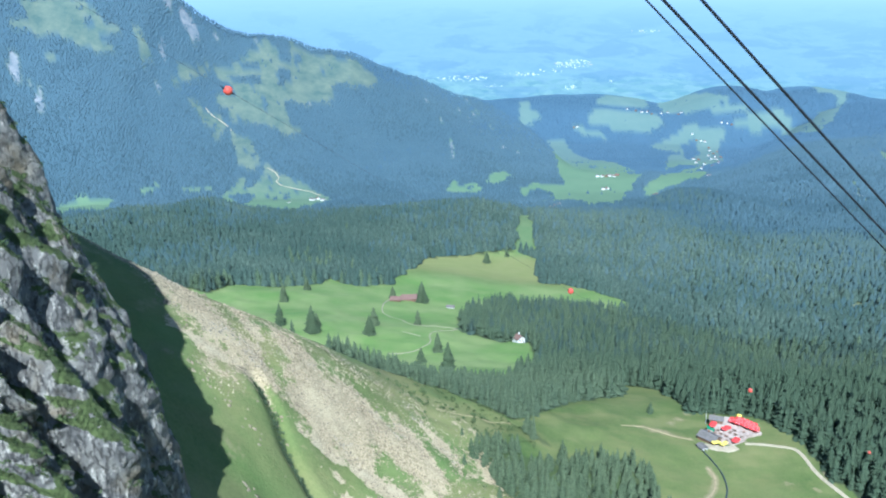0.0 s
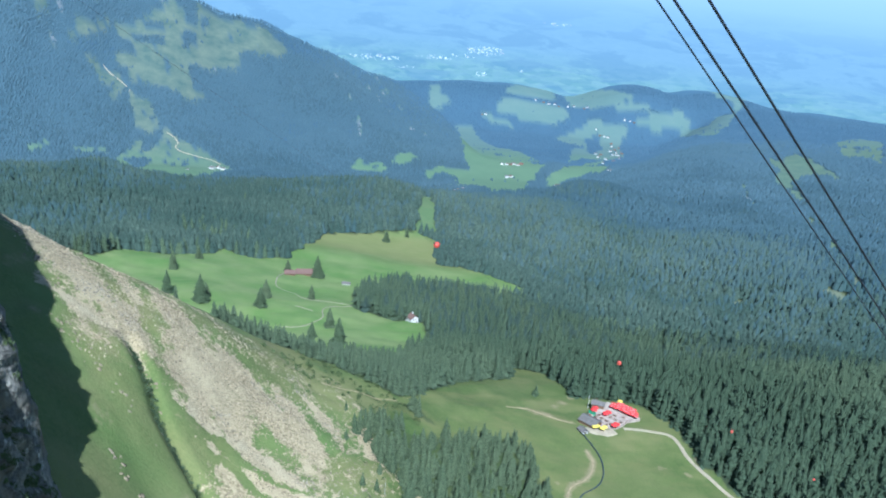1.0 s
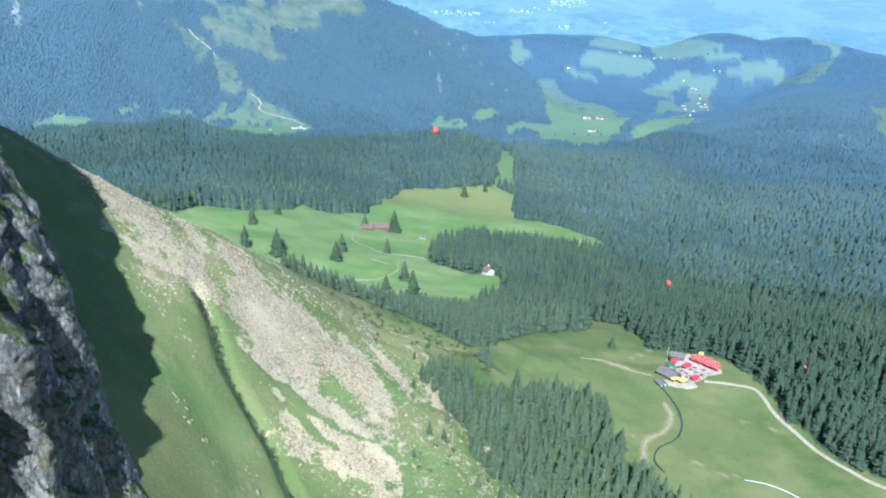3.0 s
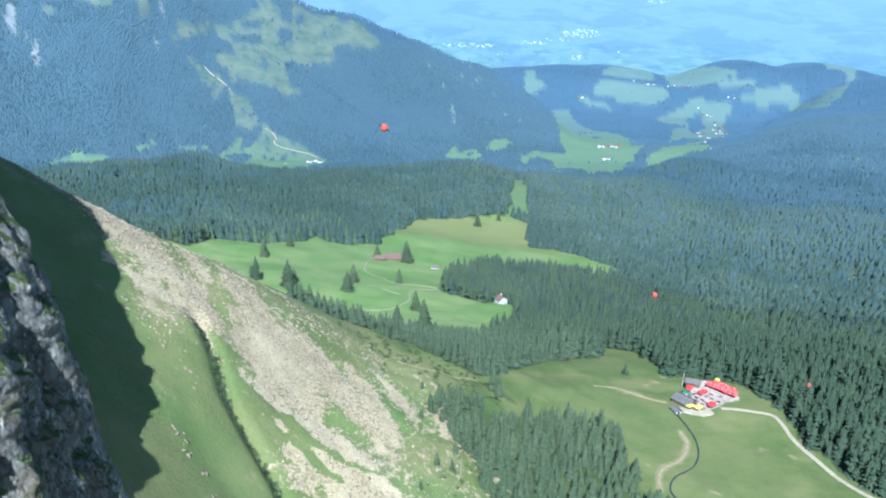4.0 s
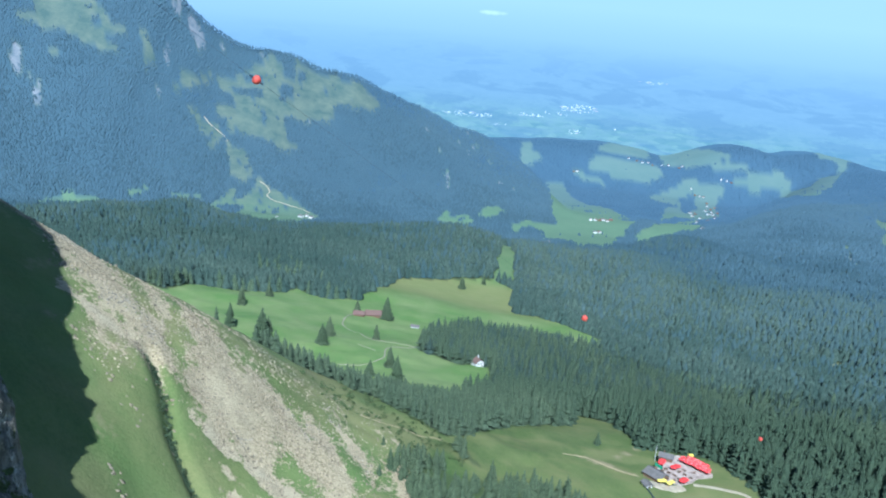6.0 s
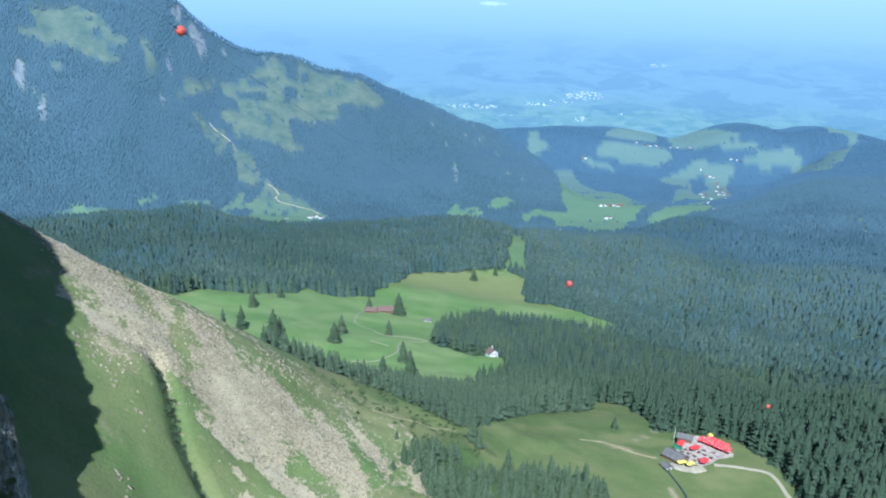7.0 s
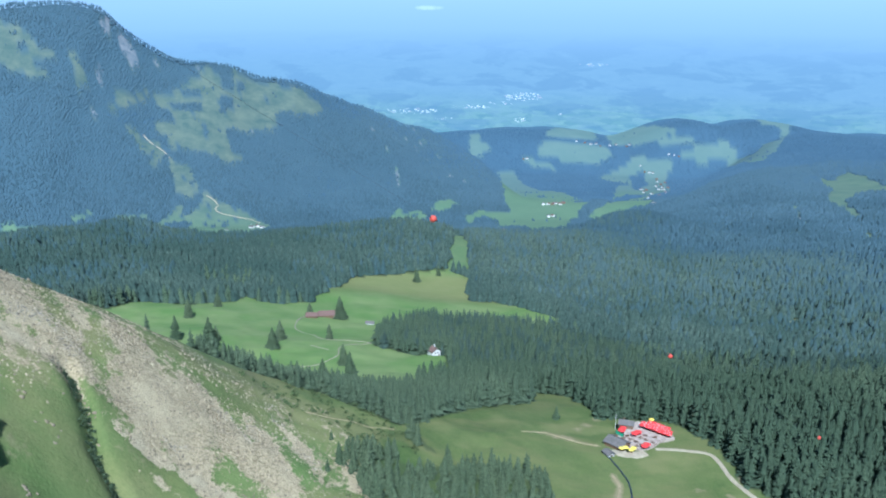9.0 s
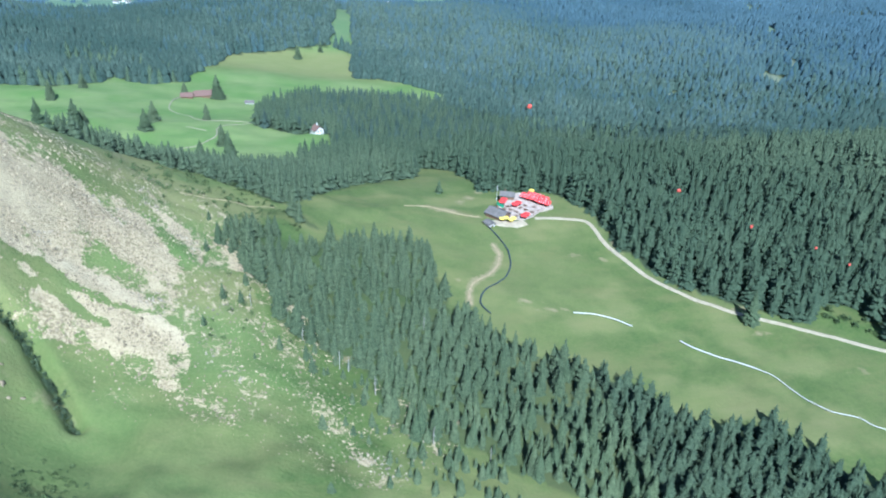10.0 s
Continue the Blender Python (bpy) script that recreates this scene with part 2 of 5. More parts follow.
SHRUB = foliage("shrub_leaves", (0.062, 0.098, 0.034), (0.125, 0.158, 0.058))
DEAD = mottled("bleached_wood", (0.26, 0.23, 0.20), (0.42, 0.39, 0.35), 2.0)
EARTH = mottled("trodden_earth", (0.23, 0.19, 0.095), (0.40, 0.315, 0.18), 0.5, 0.95)
BARK = mottled("bark", (0.09, 0.065, 0.045), (0.17, 0.13, 0.10), 3.0)
def scree_material():
    """Loose limestone, no two pieces of one shade."""
    n = Nodes("scree_stone")
    chance = n.add("ShaderNodeNewGeometry").outputs["Random Per Island"]
    own = n.mix(n.ramp(chance, (0.1, 0.0), (0.95, 1.0)), (0.11, 0.096, 0.072), (0.45, 0.380, 0.268))
    warm = n.mix(chance, (0.16, 0.124, 0.071), (0.50, 0.402, 0.235))
    colour = n.mix(n.ramp(n.noise(0.035, 4, 0.6), (0.30, 0.0), (0.46, 1.0)), own, warm)
    return n.finish(n.mix(n.math("MULTIPLY", n.noise(1.5, 5, 0.7), 0.4), colour, (0.12, 0.115, 0.10)), 0.95, n.noise(3.0, 4), 0.5, 0.1)


SCREE = scree_material()
GRAVEL = mottled("pale_gravel", (0.32, 0.265, 0.175), (0.47, 0.400, 0.275), 0.6, 0.95)
TRACK = mottled("dusty_track", (0.24, 0.21, 0.13), (0.38, 0.33, 0.23), 0.5, 0.95)
PAVING = mottled("terrace_paving", (0.30, 0.235, 0.185), (0.53, 0.435, 0.355), 0.5, 0.9)
ROOF_GREY = mottled("weathered_grey_roof", (0.115, 0.103, 0.090), (0.185, 0.168, 0.148), 0.8, 0.7)
ROOF_RED = mottled("red_brown_tiles", (0.135, 0.082, 0.064), (0.20, 0.125, 0.10), 0.9, 0.85)
PLASTER = mottled("white_plaster", (0.60, 0.58, 0.54), (0.74, 0.72, 0.68), 0.5)
TIMBER = mottled("brown_timber", (0.12, 0.075, 0.045), (0.24, 0.15, 0.09), 1.2, 0.8, stretch=(1, 1, 6))
RED_CLOTH = mottled("red_canvas", (0.62, 0.035, 0.035), (0.74, 0.07, 0.06), 0.8, 0.8)
WHITE_CLOTH = mottled("white_canvas", (0.74, 0.72, 0.68), (0.82, 0.80, 0.77), 0.8, 0.8)
YELLOW_CLOTH = mottled("yellow_canvas", (0.72, 0.55, 0.06), (0.80, 0.66, 0.14), 0.8, 0.8)
GREEN_PAINT = mottled("green_paint", (0.05, 0.26, 0.13), (0.08, 0.34, 0.18), 0.8, 0.5)
BALL_RED = mottled("orange_red_plastic", (0.54, 0.075, 0.05), (0.62, 0.11, 0.07), 3.0, 0.4)
STEEL = mottled("steel_rope", (0.022, 0.025, 0.031), (0.042, 0.046, 0.055), 6.0, 0.6, 0.2)
CHUTE_DARK = mottled("dark_run_channel", (0.028, 0.042, 0.05), (0.06, 0.08, 0.09), 1.0, 0.5)
CHUTE_PALE = mottled("bright_run_channel", (0.50, 0.48, 0.44), (0.68, 0.66, 0.62), 0.6, 0.65)
WINDOW = mottled("dark_pane", (0.02, 0.025, 0.03), (0.05, 0.06, 0.07), 2.0, 0.15)


# ---- the lie of the land ----
def smooth(a, b, v):
    u = np.clip((v - a) / (b - a), 0.0, 1.0)
    return u * u * (3 - 2 * u)


def knots(v, xs, ys, blur):
    """A profile through knots, rounded off over the width blur."""
    return sum(np.interp(v + blur * k, xs, ys) for k in (-1.0, -0.5, 0.0, 0.5, 1.0)) / 5


def hash2(i, j, seed):
    n = (i.astype(np.int64) * 374761393 + j.astype(np.int64) * 668265263 + seed * 974711) & 0x7FFFFFFF
    n = ((n ^ (n >> 13)) * 1274126177) & 0x7FFFFFFF
    return ((n ^ (n >> 16)) & 0xFFFF) / 65535.0


def value_noise(x, y, size, seed=1):
    """Smooth noise from -1 to 1 with bumps of that size in metres."""
    u, v = np.asarray(x, float) / size, np.asarray(y, float) / size
    i, j = np.floor(u), np.floor(v)
    a, b = u - i, v - j
    a, b = a * a * (3 - 2 * a), b * b * (3 - 2 * b)
    i, j = i.astype(np.int64), j.astype(np.int64)
    low = hash2(i, j, seed) * (1 - a) + hash2(i + 1, j, seed) * a
    high = hash2(i, j + 1, seed) * (1 - a) + hash2(i + 1, j + 1, seed) * a
    return (low * (1 - b) + high * b) * 2 - 1


def fractal(x, y, size, seed=1, octaves=4):
    return sum(value_noise(x, y, size / 2 ** k, seed + k) / 2 ** k for k in range(octaves))


def line_distance(x, y, points):
    """How far the points lie from a line in plan."""
    best = np.full(np.shape(x), 1e9)
    for (x0, y0), (x1, y1) in zip(points, points[1:]):
        u = np.clip(((x - x0) * (x1 - x0) + (y - y0) * (y1 - y0)) / ((x1 - x0) ** 2 + (y1 - y0) ** 2), 0, 1)
        best = np.minimum(best, np.hypot(x - x0 - u * (x1 - x0), y - y0 - u * (y1 - y0)))
    return best


RAVINE = [(-77, 320), (-66, 305), (-60, 293), (-52, 286), (-40, 276), (-31, 264), (-23, 250)]


def height(x, y):
    """The ground's height in metres; the terrace of the mountain inn lies at 0."""
    x, y = np.asarray(x, float), np.asarray(y, float)
    # plateau, alp and wooded rise behind it, then the deep valley
    z = knots(y, (-400, 150, 260, 380, 440, 541, 620, 700, 780, 900, 1090, 1200, 1330, 1470, 1800, 2300, 3000, 3700, 4400, 5000),
              (60, 14, 4, 0, 1, -24, -50, -60, -84, -108, -136, -140, -143, -182, -290, -385, -480, -590, -640, -600), 30)
    z = z - 0.085 * np.clip(x, -350, 300) * smooth(520, 760, y) * (1 - smooth(1150, 1400, y))
    z = z - 20 * smooth(170, 320, x) * smooth(500, 620, y) * (1 - smooth(1100, 1500, y))
    # wooded shoulder to the right, with the valley sinking on its left
    s = (x - 300) * 0.454 + (y - 1250) * 0.891
    w = (x - 300) * 0.891 - (y - 1250) * 0.454
    shoulder = knots(s, (-200, 0, 300, 800, 1300, 1900, 2600, 3400), (-150, -178, -215, -262, -288, -330, -400, -420), 120)
    shoulder = shoulder + 0.10 * np.clip(w - 150, 0, 900)
    z = z + (shoulder - z) * smooth(-230, 170, w) * smooth(-150, 150, s)
    # hill with farms beyond the village
    away = np.hypot(x, y)
    z = z - 95 * smooth(3700, 4700, away) * smooth(1950, 2700, x)
    top = knots(x, (0, 249, 573, 890, 1046, 1200, 1346, 1487, 1601, 1728, 1793, 1924, 2028, 2155, 2299, 2450, 2728, 3400),
                (-545, -540, -516, -508, -517, -540, -482, -434, -431, -460, -432, -414, -428, -452, -460, -450, -456, -460), 35)
    z = np.where(y > 3300, np.maximum(z, -640 + (top + 666) * smooth(4150, 4720, away)), z)
    # mountain across the valley
    crest = knots(x, (-2600, -1362, -1328, -1252, -1162, -1046, -930, -883, -835, -750, -716, -662, -616, -533, -458, -401, -313, -244, -143, -39, 67, 177, 290, 372, 457, 560, 700),
                  (240, 209, 192, 175, 194, 196, 176, 124, 84, 26, 6, -8, -12, -21, -55, -59, -77, -114, -171, -203, -255, -301, -358, -415, -532, -640, -700), 12)
    ramp = np.clip((y - 2250 - 0.32 * (x + 400)) / 920, 0, 1) ** 1.45
    ridge = -400 + (crest + 400) * ramp + 38 * fractal(x * 1.6, y * 0.6, 260, 5) * ramp * (1.15 - ramp)
    back = np.clip((y - 3175 - 0.32 * (x + 400)) / 1200, 0, 1)
    ridge = ridge - 900 * back
    z = np.maximum(z, ridge)
    # slope of scree and grass below the rocks
    rise = knots(x, (-420, -220, -128, -98, -70, -50, -20, 22, 56, 120, 170), (330, 190, 126, 106, 90, 72, 49, 29, 17, 3, 0), 10)
    lip = 380 + 0.18 * (x + 60)
    rise = rise * (1 - smooth(lip - 30, lip + 170, y)) * smooth(-260, 40, y)
    bowl = -26 * np.exp(-(((x + 35) / 45) ** 2 + ((y - 235) / 60) ** 2))
    z = z + rise + bowl
    # narrow rocky ravine and the hump above it
    z = z - 6.0 * np.exp(-((line_distance(x, y, RAVINE) / 2.5) ** 2))
    # humps along the wooded rise behind the alp
    z = z + np.exp(-(((y - 1320) / 120) ** 2)) * knots(x, (-700, -586, -565, -537, -493, -447, -412, -382, -354, -326, -306, -280, -205, -146, -83, -28, 26, 72, 110, 135, 180),
                                                          (-30, -21, -13, -5, 3, 2, 10, 19, 18, 6, -2, -13, -15, 1, 9, 13, 20, 20, 12, 2, 0), 10)
    # wooded spur before the village
    z = z + 42 * np.exp(-(((x - 505) / 105) ** 2 + ((y - 1690) / 170) ** 2))
    # rolling spurs and hollows under the woods
    z = z + 10 * fractal(x * 1.3, y * 0.7, 190, 23, 2) * smooth(210, 380, x) * smooth(620, 900, y) * (1 - smooth(1600, 2100, y))
    # small relief
    near = 1 - smooth(500, 1500, y)
    z = z + (0.9 * fractal(x, y, 34, 11) + 0.9 * fractal(x, y, 13, 15, 2) * smooth(150, 60, x)) * near + 3.5 * fractal(x, y, 120, 21) * smooth(480, 800, y) + 9 * fractal(x, y, 420, 31) * smooth(1300, 2200, y)
    return z


def inside(x, y, polygon, wobble=0.0, size=20.0):
    """Which of the points lie within the polygon, its edge frayed by wobble metres."""
    if wobble:
        x, y = x + wobble * fractal(x, y, size, 41, 2), y + wobble * fractal(x, y, size, 51, 2)
    found = np.zeros(np.shape(x), bool)
    for (x0, y0), (x1, y1) in zip(polygon, polygon[1:] + polygon[:1]):
        if y0 != y1:
            found ^= ((y0 > y) != (y1 > y)) & (x < (x1 - x0) * (y - y0) / (y1 - y0) + x0)
    return found


ALP = [(-300, 850), (-234, 823), (-226, 880), (-184, 888), (-151, 931), (-135, 968), (-95, 932), (-59, 956), (-49, 1024),
       (-15, 1118), (45, 1143), (69, 1165), (117, 1179), (136, 1143), (126, 1025), (155, 1029), (191, 993), (227, 954),
       (195, 872), (138, 880), (105, 865), (75, 885), (43, 872), (18, 805), (16, 761), (22, 711), (55, 689), (76, 690),
       (74, 600), (60, 545), (40, 508), (0, 498), (-36, 492), (-58, 455), (-66, 425), (-112, 412), (-175, 440), (-250, 560), (-330, 760)]
INN_MEADOW = [(36, 407), (58, 433), (84, 465), (112, 483), (124, 524), (137, 509), (146, 477), (147, 458), (160, 459), (172, 457), (185, 449), (193, 435), (200, 421),
              (199, 404), (197, 387), (205, 363), (219, 342), (238, 323), (266, 301), (300, 272), (430, 220), (430, 60), (300, 140),
              (236, 198), (220, 214), (208, 246), (189, 243), (179, 255), (162, 278), (145, 295), (124, 303), (108, 330), (104, 385), (66, 378)]
OPEN_SLOPE = [(-600, -300), (-600, 470), (-140, 420), (-60, 424), (0, 430), (34, 410), (64, 376), (16, 369), (26, 328), (34, 305), (50, 291), (65, 285),
              (70, 257), (79, 243), (98, 238), (106, 231), (123, 221), (150, 198), (185, 150), (200, -300)]
COPSE_A = [(-665, 2954), (-601, 2962), (-602, 2934), (-664, 2922)]
COPSE_B = [(-703, 2871), (-590, 2901), (-587, 2863), (-616, 2845), (-673, 2856)]
COPSE_C = [(-547, 2955), (-518, 2972), (-508, 2869), (-528, 2860)]
COPSE_D = [(-568, 3106), (-531, 3124), (-507, 3019), (-545, 3022)]
COPSE_E = [(-509, 3061), (-477, 3080), (-489, 3028), (-501, 3021)]
COPSE_F = [(-576, 2319), (-534, 2339), (-508, 2256), (-521, 2160)]
COPSE_G = [(252, 2422), (288, 2455), (317, 2395), (298, 2261), (250, 2304)]
COPSE_H = [(1163, 4116), (1246, 4173), (1185, 3859), (1060, 3620)]
GAP_A = [(313, 1158), (317, 1160), (290, 950), (286, 948)]
GAP_B = [(344, 1113), (347, 1113), (296, 918), (293, 916)]
GLADE_A = [(-686, 2918), (-655, 3001), (-617, 3057), (-615, 3098), (-550, 3052), (-531, 3124), (-474, 3125), (-295, 3160), (-238, 3142), (-216, 3108), (-249, 3030), (-324, 3012), (-368, 2971), (-350, 2898), (-402, 2864), (-452, 2833), (-504, 2817), (-497, 2777), (-470, 2715), (-436, 2721), (-418, 2718), (-453, 2660), (-494, 2651), (-553, 2689), (-612, 2683), (-640, 2649), (-661, 2668), (-656, 2731), (-677, 2706), (-707, 2726), (-712, 2747), (-659, 2786), (-674, 2816), (-729, 2862), (-743, 2887)]
GLADE_B = [(-794, 2703), (-757, 2685), (-718, 2695), (-651, 2660), (-661, 2629), (-669, 2553), (-695, 2594), (-732, 2647)]
GLADE_C = [(-1315, 2813), (-1258, 2840), (-1194, 2863), (-1122, 2856), (-1079, 2828), (-1044, 2797), (-1005, 2811), (-1020, 2773), (-1045, 2744), (-998, 2724), (-1033, 2701), (-1094, 2708), (-1150, 2724), (-1197, 2736), (-1212, 2708), (-1238, 2731), (-1305, 2735), (-1323, 2738), (-1276, 2768), (-1291, 2790)]
GLADE_D = [(542, 4267), (630, 4234), (609, 4035), (662, 3709), (712, 3406), (728, 3163), (622, 2551), (591, 2437), (542, 2419), (473, 2123), (385, 2021), (360, 1989), (344, 2160), (262, 2203), (229, 2430), (241, 2478), (294, 2524), (334, 2503), (366, 2495), (379, 2738), (398, 2974)]
GLADE_E = [(135, 2533), (155, 2598), (193, 2650), (225, 2610), (195, 2539), (160, 2515)]
GLADE_F = [(18, 2476), (43, 2555), (68, 2501), (110, 2523), (125, 2466), (108, 2437), (26, 2430)]
GLADE_G = [(580, 2408), (605, 2488), (655, 2561), (908, 3167), (1009, 3263), (859, 2702), (801, 2565), (745, 2546), (716, 2499), (666, 2466), (617, 2392), (561, 2288)]
GLADE_H = [(795, 4505), (930, 4482), (1100, 4456), (1138, 4361), (1095, 4298), (998, 4237), (894, 4278), (820, 4343), (740, 4381), (775, 4426)]
GLADE_I = [(1215, 4817), (1311, 4775), (1400, 4605), (1471, 4359), (1461, 4323), (1563, 4291), (1529, 4269), (1424, 4286), (1371, 4292), (1359, 4351), (1264, 4414), (1161, 4465), (1170, 4629)]
GLADE_J = [(1435, 4222), (1517, 4227), (1686, 4243), (1671, 4197), (1709, 4149), (1674, 3879), (1828, 4154), (1868, 4041), (1947, 4234), (1932, 4284), (1883, 4300), (1913, 4481), (2111, 4627), (2076, 4399), (1857, 3989), (1674, 3656), (1413, 3184), (1370, 3202), (1636, 4091), (1514, 4125), (1448, 4173)]
GLADE_K = [(437, 4727), (480, 4700), (482, 4547), (534, 4480), (485, 4418), (442, 4420), (297, 3342), (423, 4554)]
GLADE_L = [(1296, 2511), (1297, 2447), (1416, 2578), (1400, 2429), (1359, 2245), (1286, 2068), (1287, 2147), (1262, 2159), (1185, 2102), (1124, 2028), (1084, 1910), (1060, 1826), (1024, 1796), (1069, 1950), (1113, 2112), (1176, 2193), (1239, 2367)]
GLADE_M = [(1694, 2837), (1935, 3098), (1911, 2893), (1535, 2298), (1554, 2407), (1508, 2449)]
GLADE_N = [(852, 1376), (832, 1307), (795, 1220), (795, 1197), (755, 1117), (744, 1077), (721, 1051), (720, 1071), (766, 1156), (791, 1221), (818, 1309)]
GLADE_O = [(664, 1061), (689, 1075), (702, 1054), (690, 1029), (663, 1027), (652, 1034)]
GLADE_Q = [(-823, 2280), (-806, 2299), (-788, 2338), (-772, 2311), (-800, 2277)]
GLADE_R = [(-712, 2339), (-646, 2353), (-637, 2329), (-706, 2318)]
GLADE_S = [(-605, 2311), (-581, 2373), (-558, 2323), (-536, 2220), (-554, 2148)]
GLADE_T = [(-1010, 2180), (-951, 2240), (-885, 2245), (-830, 2076), (-900, 1900)]
GLADE_U = [(-653, 2632), (-582, 2613), (-552, 2547), (-522, 2520), (-507, 2484), (-481, 2474), (-427, 2439), (-382, 2410), (-336, 2366), (-295, 2294), (-303, 2244), (-351, 2025), (-448, 2094), (-520, 2129), (-594, 2296), (-577, 2358), (-583, 2420), (-560, 2424), (-547, 2361), (-527, 2381), (-510, 2455), (-523, 2484), (-561, 2466), (-589, 2484), (-610, 2546)]
GLADE_V = [(-841, 2723), (-828, 2775), (-814, 2821), (-789, 2823), (-754, 2899), (-754, 2860), (-779, 2780), (-818, 2732)]
GLADE_W = [(-995, 2806), (-940, 2824), (-910, 2770), (-924, 2725), (-953, 2774)]
GLADE_X = [(-1211, 2678), (-1137, 2660), (-1166, 2646), (-1197, 2662)]
GLADE_Y = [(1015, 4119), (1162, 4224), (1234, 4294), (1349, 4206), (1405, 4164), (1369, 4129), (1320, 4049), (1171, 3465), (1030, 3261), (941, 3291), (841, 3152), (1006, 3760), (1073, 3823), (1009, 4035)]
GLADE_Z = [(836, 4630), (926, 4796), (1048, 4778), (1148, 4800), (1078, 4488), (904, 4503), (827, 4571)]
GLADE_AA = [(680, 4361), (761, 4326), (834, 4256), (827, 4214), (753, 4270), (674, 4315)]
GLADE_AB = [(514, 1029), (535, 1038), (545, 1018), (541, 1001), (515, 1010)]
GLADE_AC = [(938, 1624), (938, 1596), (903, 1509), (890, 1502)]
GLADE_AD = [(988, 2004), (991, 1991), (879, 1718), (871, 1718)]
GLADE_P = [(106, 1172), (134, 1176), (154, 1420), (126, 1420)]
CLEARINGS = [GLADE_A, GLADE_B, GLADE_C, GLADE_D, GLADE_E, GLADE_F, GLADE_G, GLADE_H, GLADE_I, GLADE_J, GLADE_K, GLADE_L, GLADE_M, GLADE_N, GLADE_O, GLADE_P, GLADE_Q, GLADE_R, GLADE_S, GLADE_T, GLADE_U, GLADE_V, GLADE_W, GLADE_X, GLADE_Y, GLADE_Z, GLADE_AA, GLADE_AB, GLADE_AC, GLADE_AD]
COPSE_I = [(511, 2302), (576, 2491), (640, 2631), (803, 3171), (628, 2519), (584, 2419), (511, 2110), (472, 2098)]
COPSES = [COPSE_I, COPSE_A, COPSE_B, COPSE_C, COPSE_D, COPSE_E, COPSE_F, COPSE_G, COPSE_H]
GAP_C = [(256, 307), (268, 319), (278, 320), (286, 312), (286, 299), (280, 289)]
GAPS = [GAP_A, GAP_B, GAP_C]
SCREE_FIELD = [(-170, 388), (-104, 369), (-60, 361), (-22, 361), (2, 350), (6, 332), (2, 300), (-12, 282), (-32, 290), (-53, 305), (-73, 321), (-92, 331), (-118, 342), (-175, 372)]
PALE_BAND = [(-110, 323), (-96, 320), (-79, 319), (-65, 308), (-50, 304), (-36, 307), (-20, 306), (-8, 298), (4, 288)]
BOULDER_FIELD = [(-84, 345), (-68, 343), (-52, 349), (-34, 353), (-17, 341), (-1, 332), (-3, 322), (-19, 318), (-34, 312), (-50, 314), (-67, 315), (-78, 322)]
TURF_STREAK = [(-58, 300), (-49, 301), (-40, 302), (-32, 299), (-24, 298), (-16, 297), (-7, 296)]
TURF_RIB = [(-42, 294), (-35, 294), (-28, 292), (-18, 289)]
SCREE_LOWER = [(-48, 296), (-40, 298), (-32, 297), (-22, 296), (-12, 294), (1, 292), (9, 278), (8, 265), (-2, 275), (-16, 280), (-32, 283), (-44, 286)]
STONY_RIM = [(-170, 388), (-104, 372), (-60, 364), (-22, 364), (2, 352), (10, 330), (30, 330), (26, 372), (6, 396), (-60, 410), (-140, 414)]
STONY_GRASS = [(-40, 296), (0, 300), (20, 372), (36, 330), (60, 296), (76, 258), (96, 232), (60, 226), (30, 240), (4, 244), (-20, 262)]


CRAGS = [(-896, 2861, 5, 34), (-880, 2815, 5, 34), (-869, 2781, 4, 24), (-844, 2985, 17, 26), (-813, 2955, 15, 32), (-829, 2970, 12, 16), (-900, 2985, 12, 16), (-763, 3004, 9, 16),
         (-638, 3064, 9, 16), (-1272, 2634, 14, 26), (-1250, 2600, 7, 16), (-1174, 2534, 9, 24), (-1157, 2501, 6, 20), (-1215, 2570, 6, 18), (-310, 3012, 4, 40), (-308, 2952, 3, 36), (-295, 2885, 4, 18), (-863, 2690, 4, 16),
         (6, 2974, 6, 28), (35, 2896, 5, 44), (38, 2819, 5, 44), (44, 2745, 6, 36), (106, 3131, 9, 26), (99, 3314, 10, 24), (145, 3067, 6, 30), (218, 2938, 6, 30), (263, 2884, 6, 24), (188, 3120, 6, 24), (-46, 3109, 6, 20),
         (130, 3210, 10, 22), (70, 3180, 7, 18), (-513, 2875, 5, 10), (930, 1880, 5, 100), (-432, 2850, 5, 16)]


def crag_mask(x, y):
    """Bare pale rock on the mountain across the valley."""
    bare = np.zeros(np.shape(x))
    u, v = x + 7 * fractal(x, y, 16, 161, 3), y + 16 * fractal(x, y, 30, 163, 3)
    for cx, cy, wide, deep in CRAGS:
        bare = np.maximum(bare, np.exp(-(((u - cx) / wide) ** 2 + ((v - cy) / deep) ** 2)))
    return bare


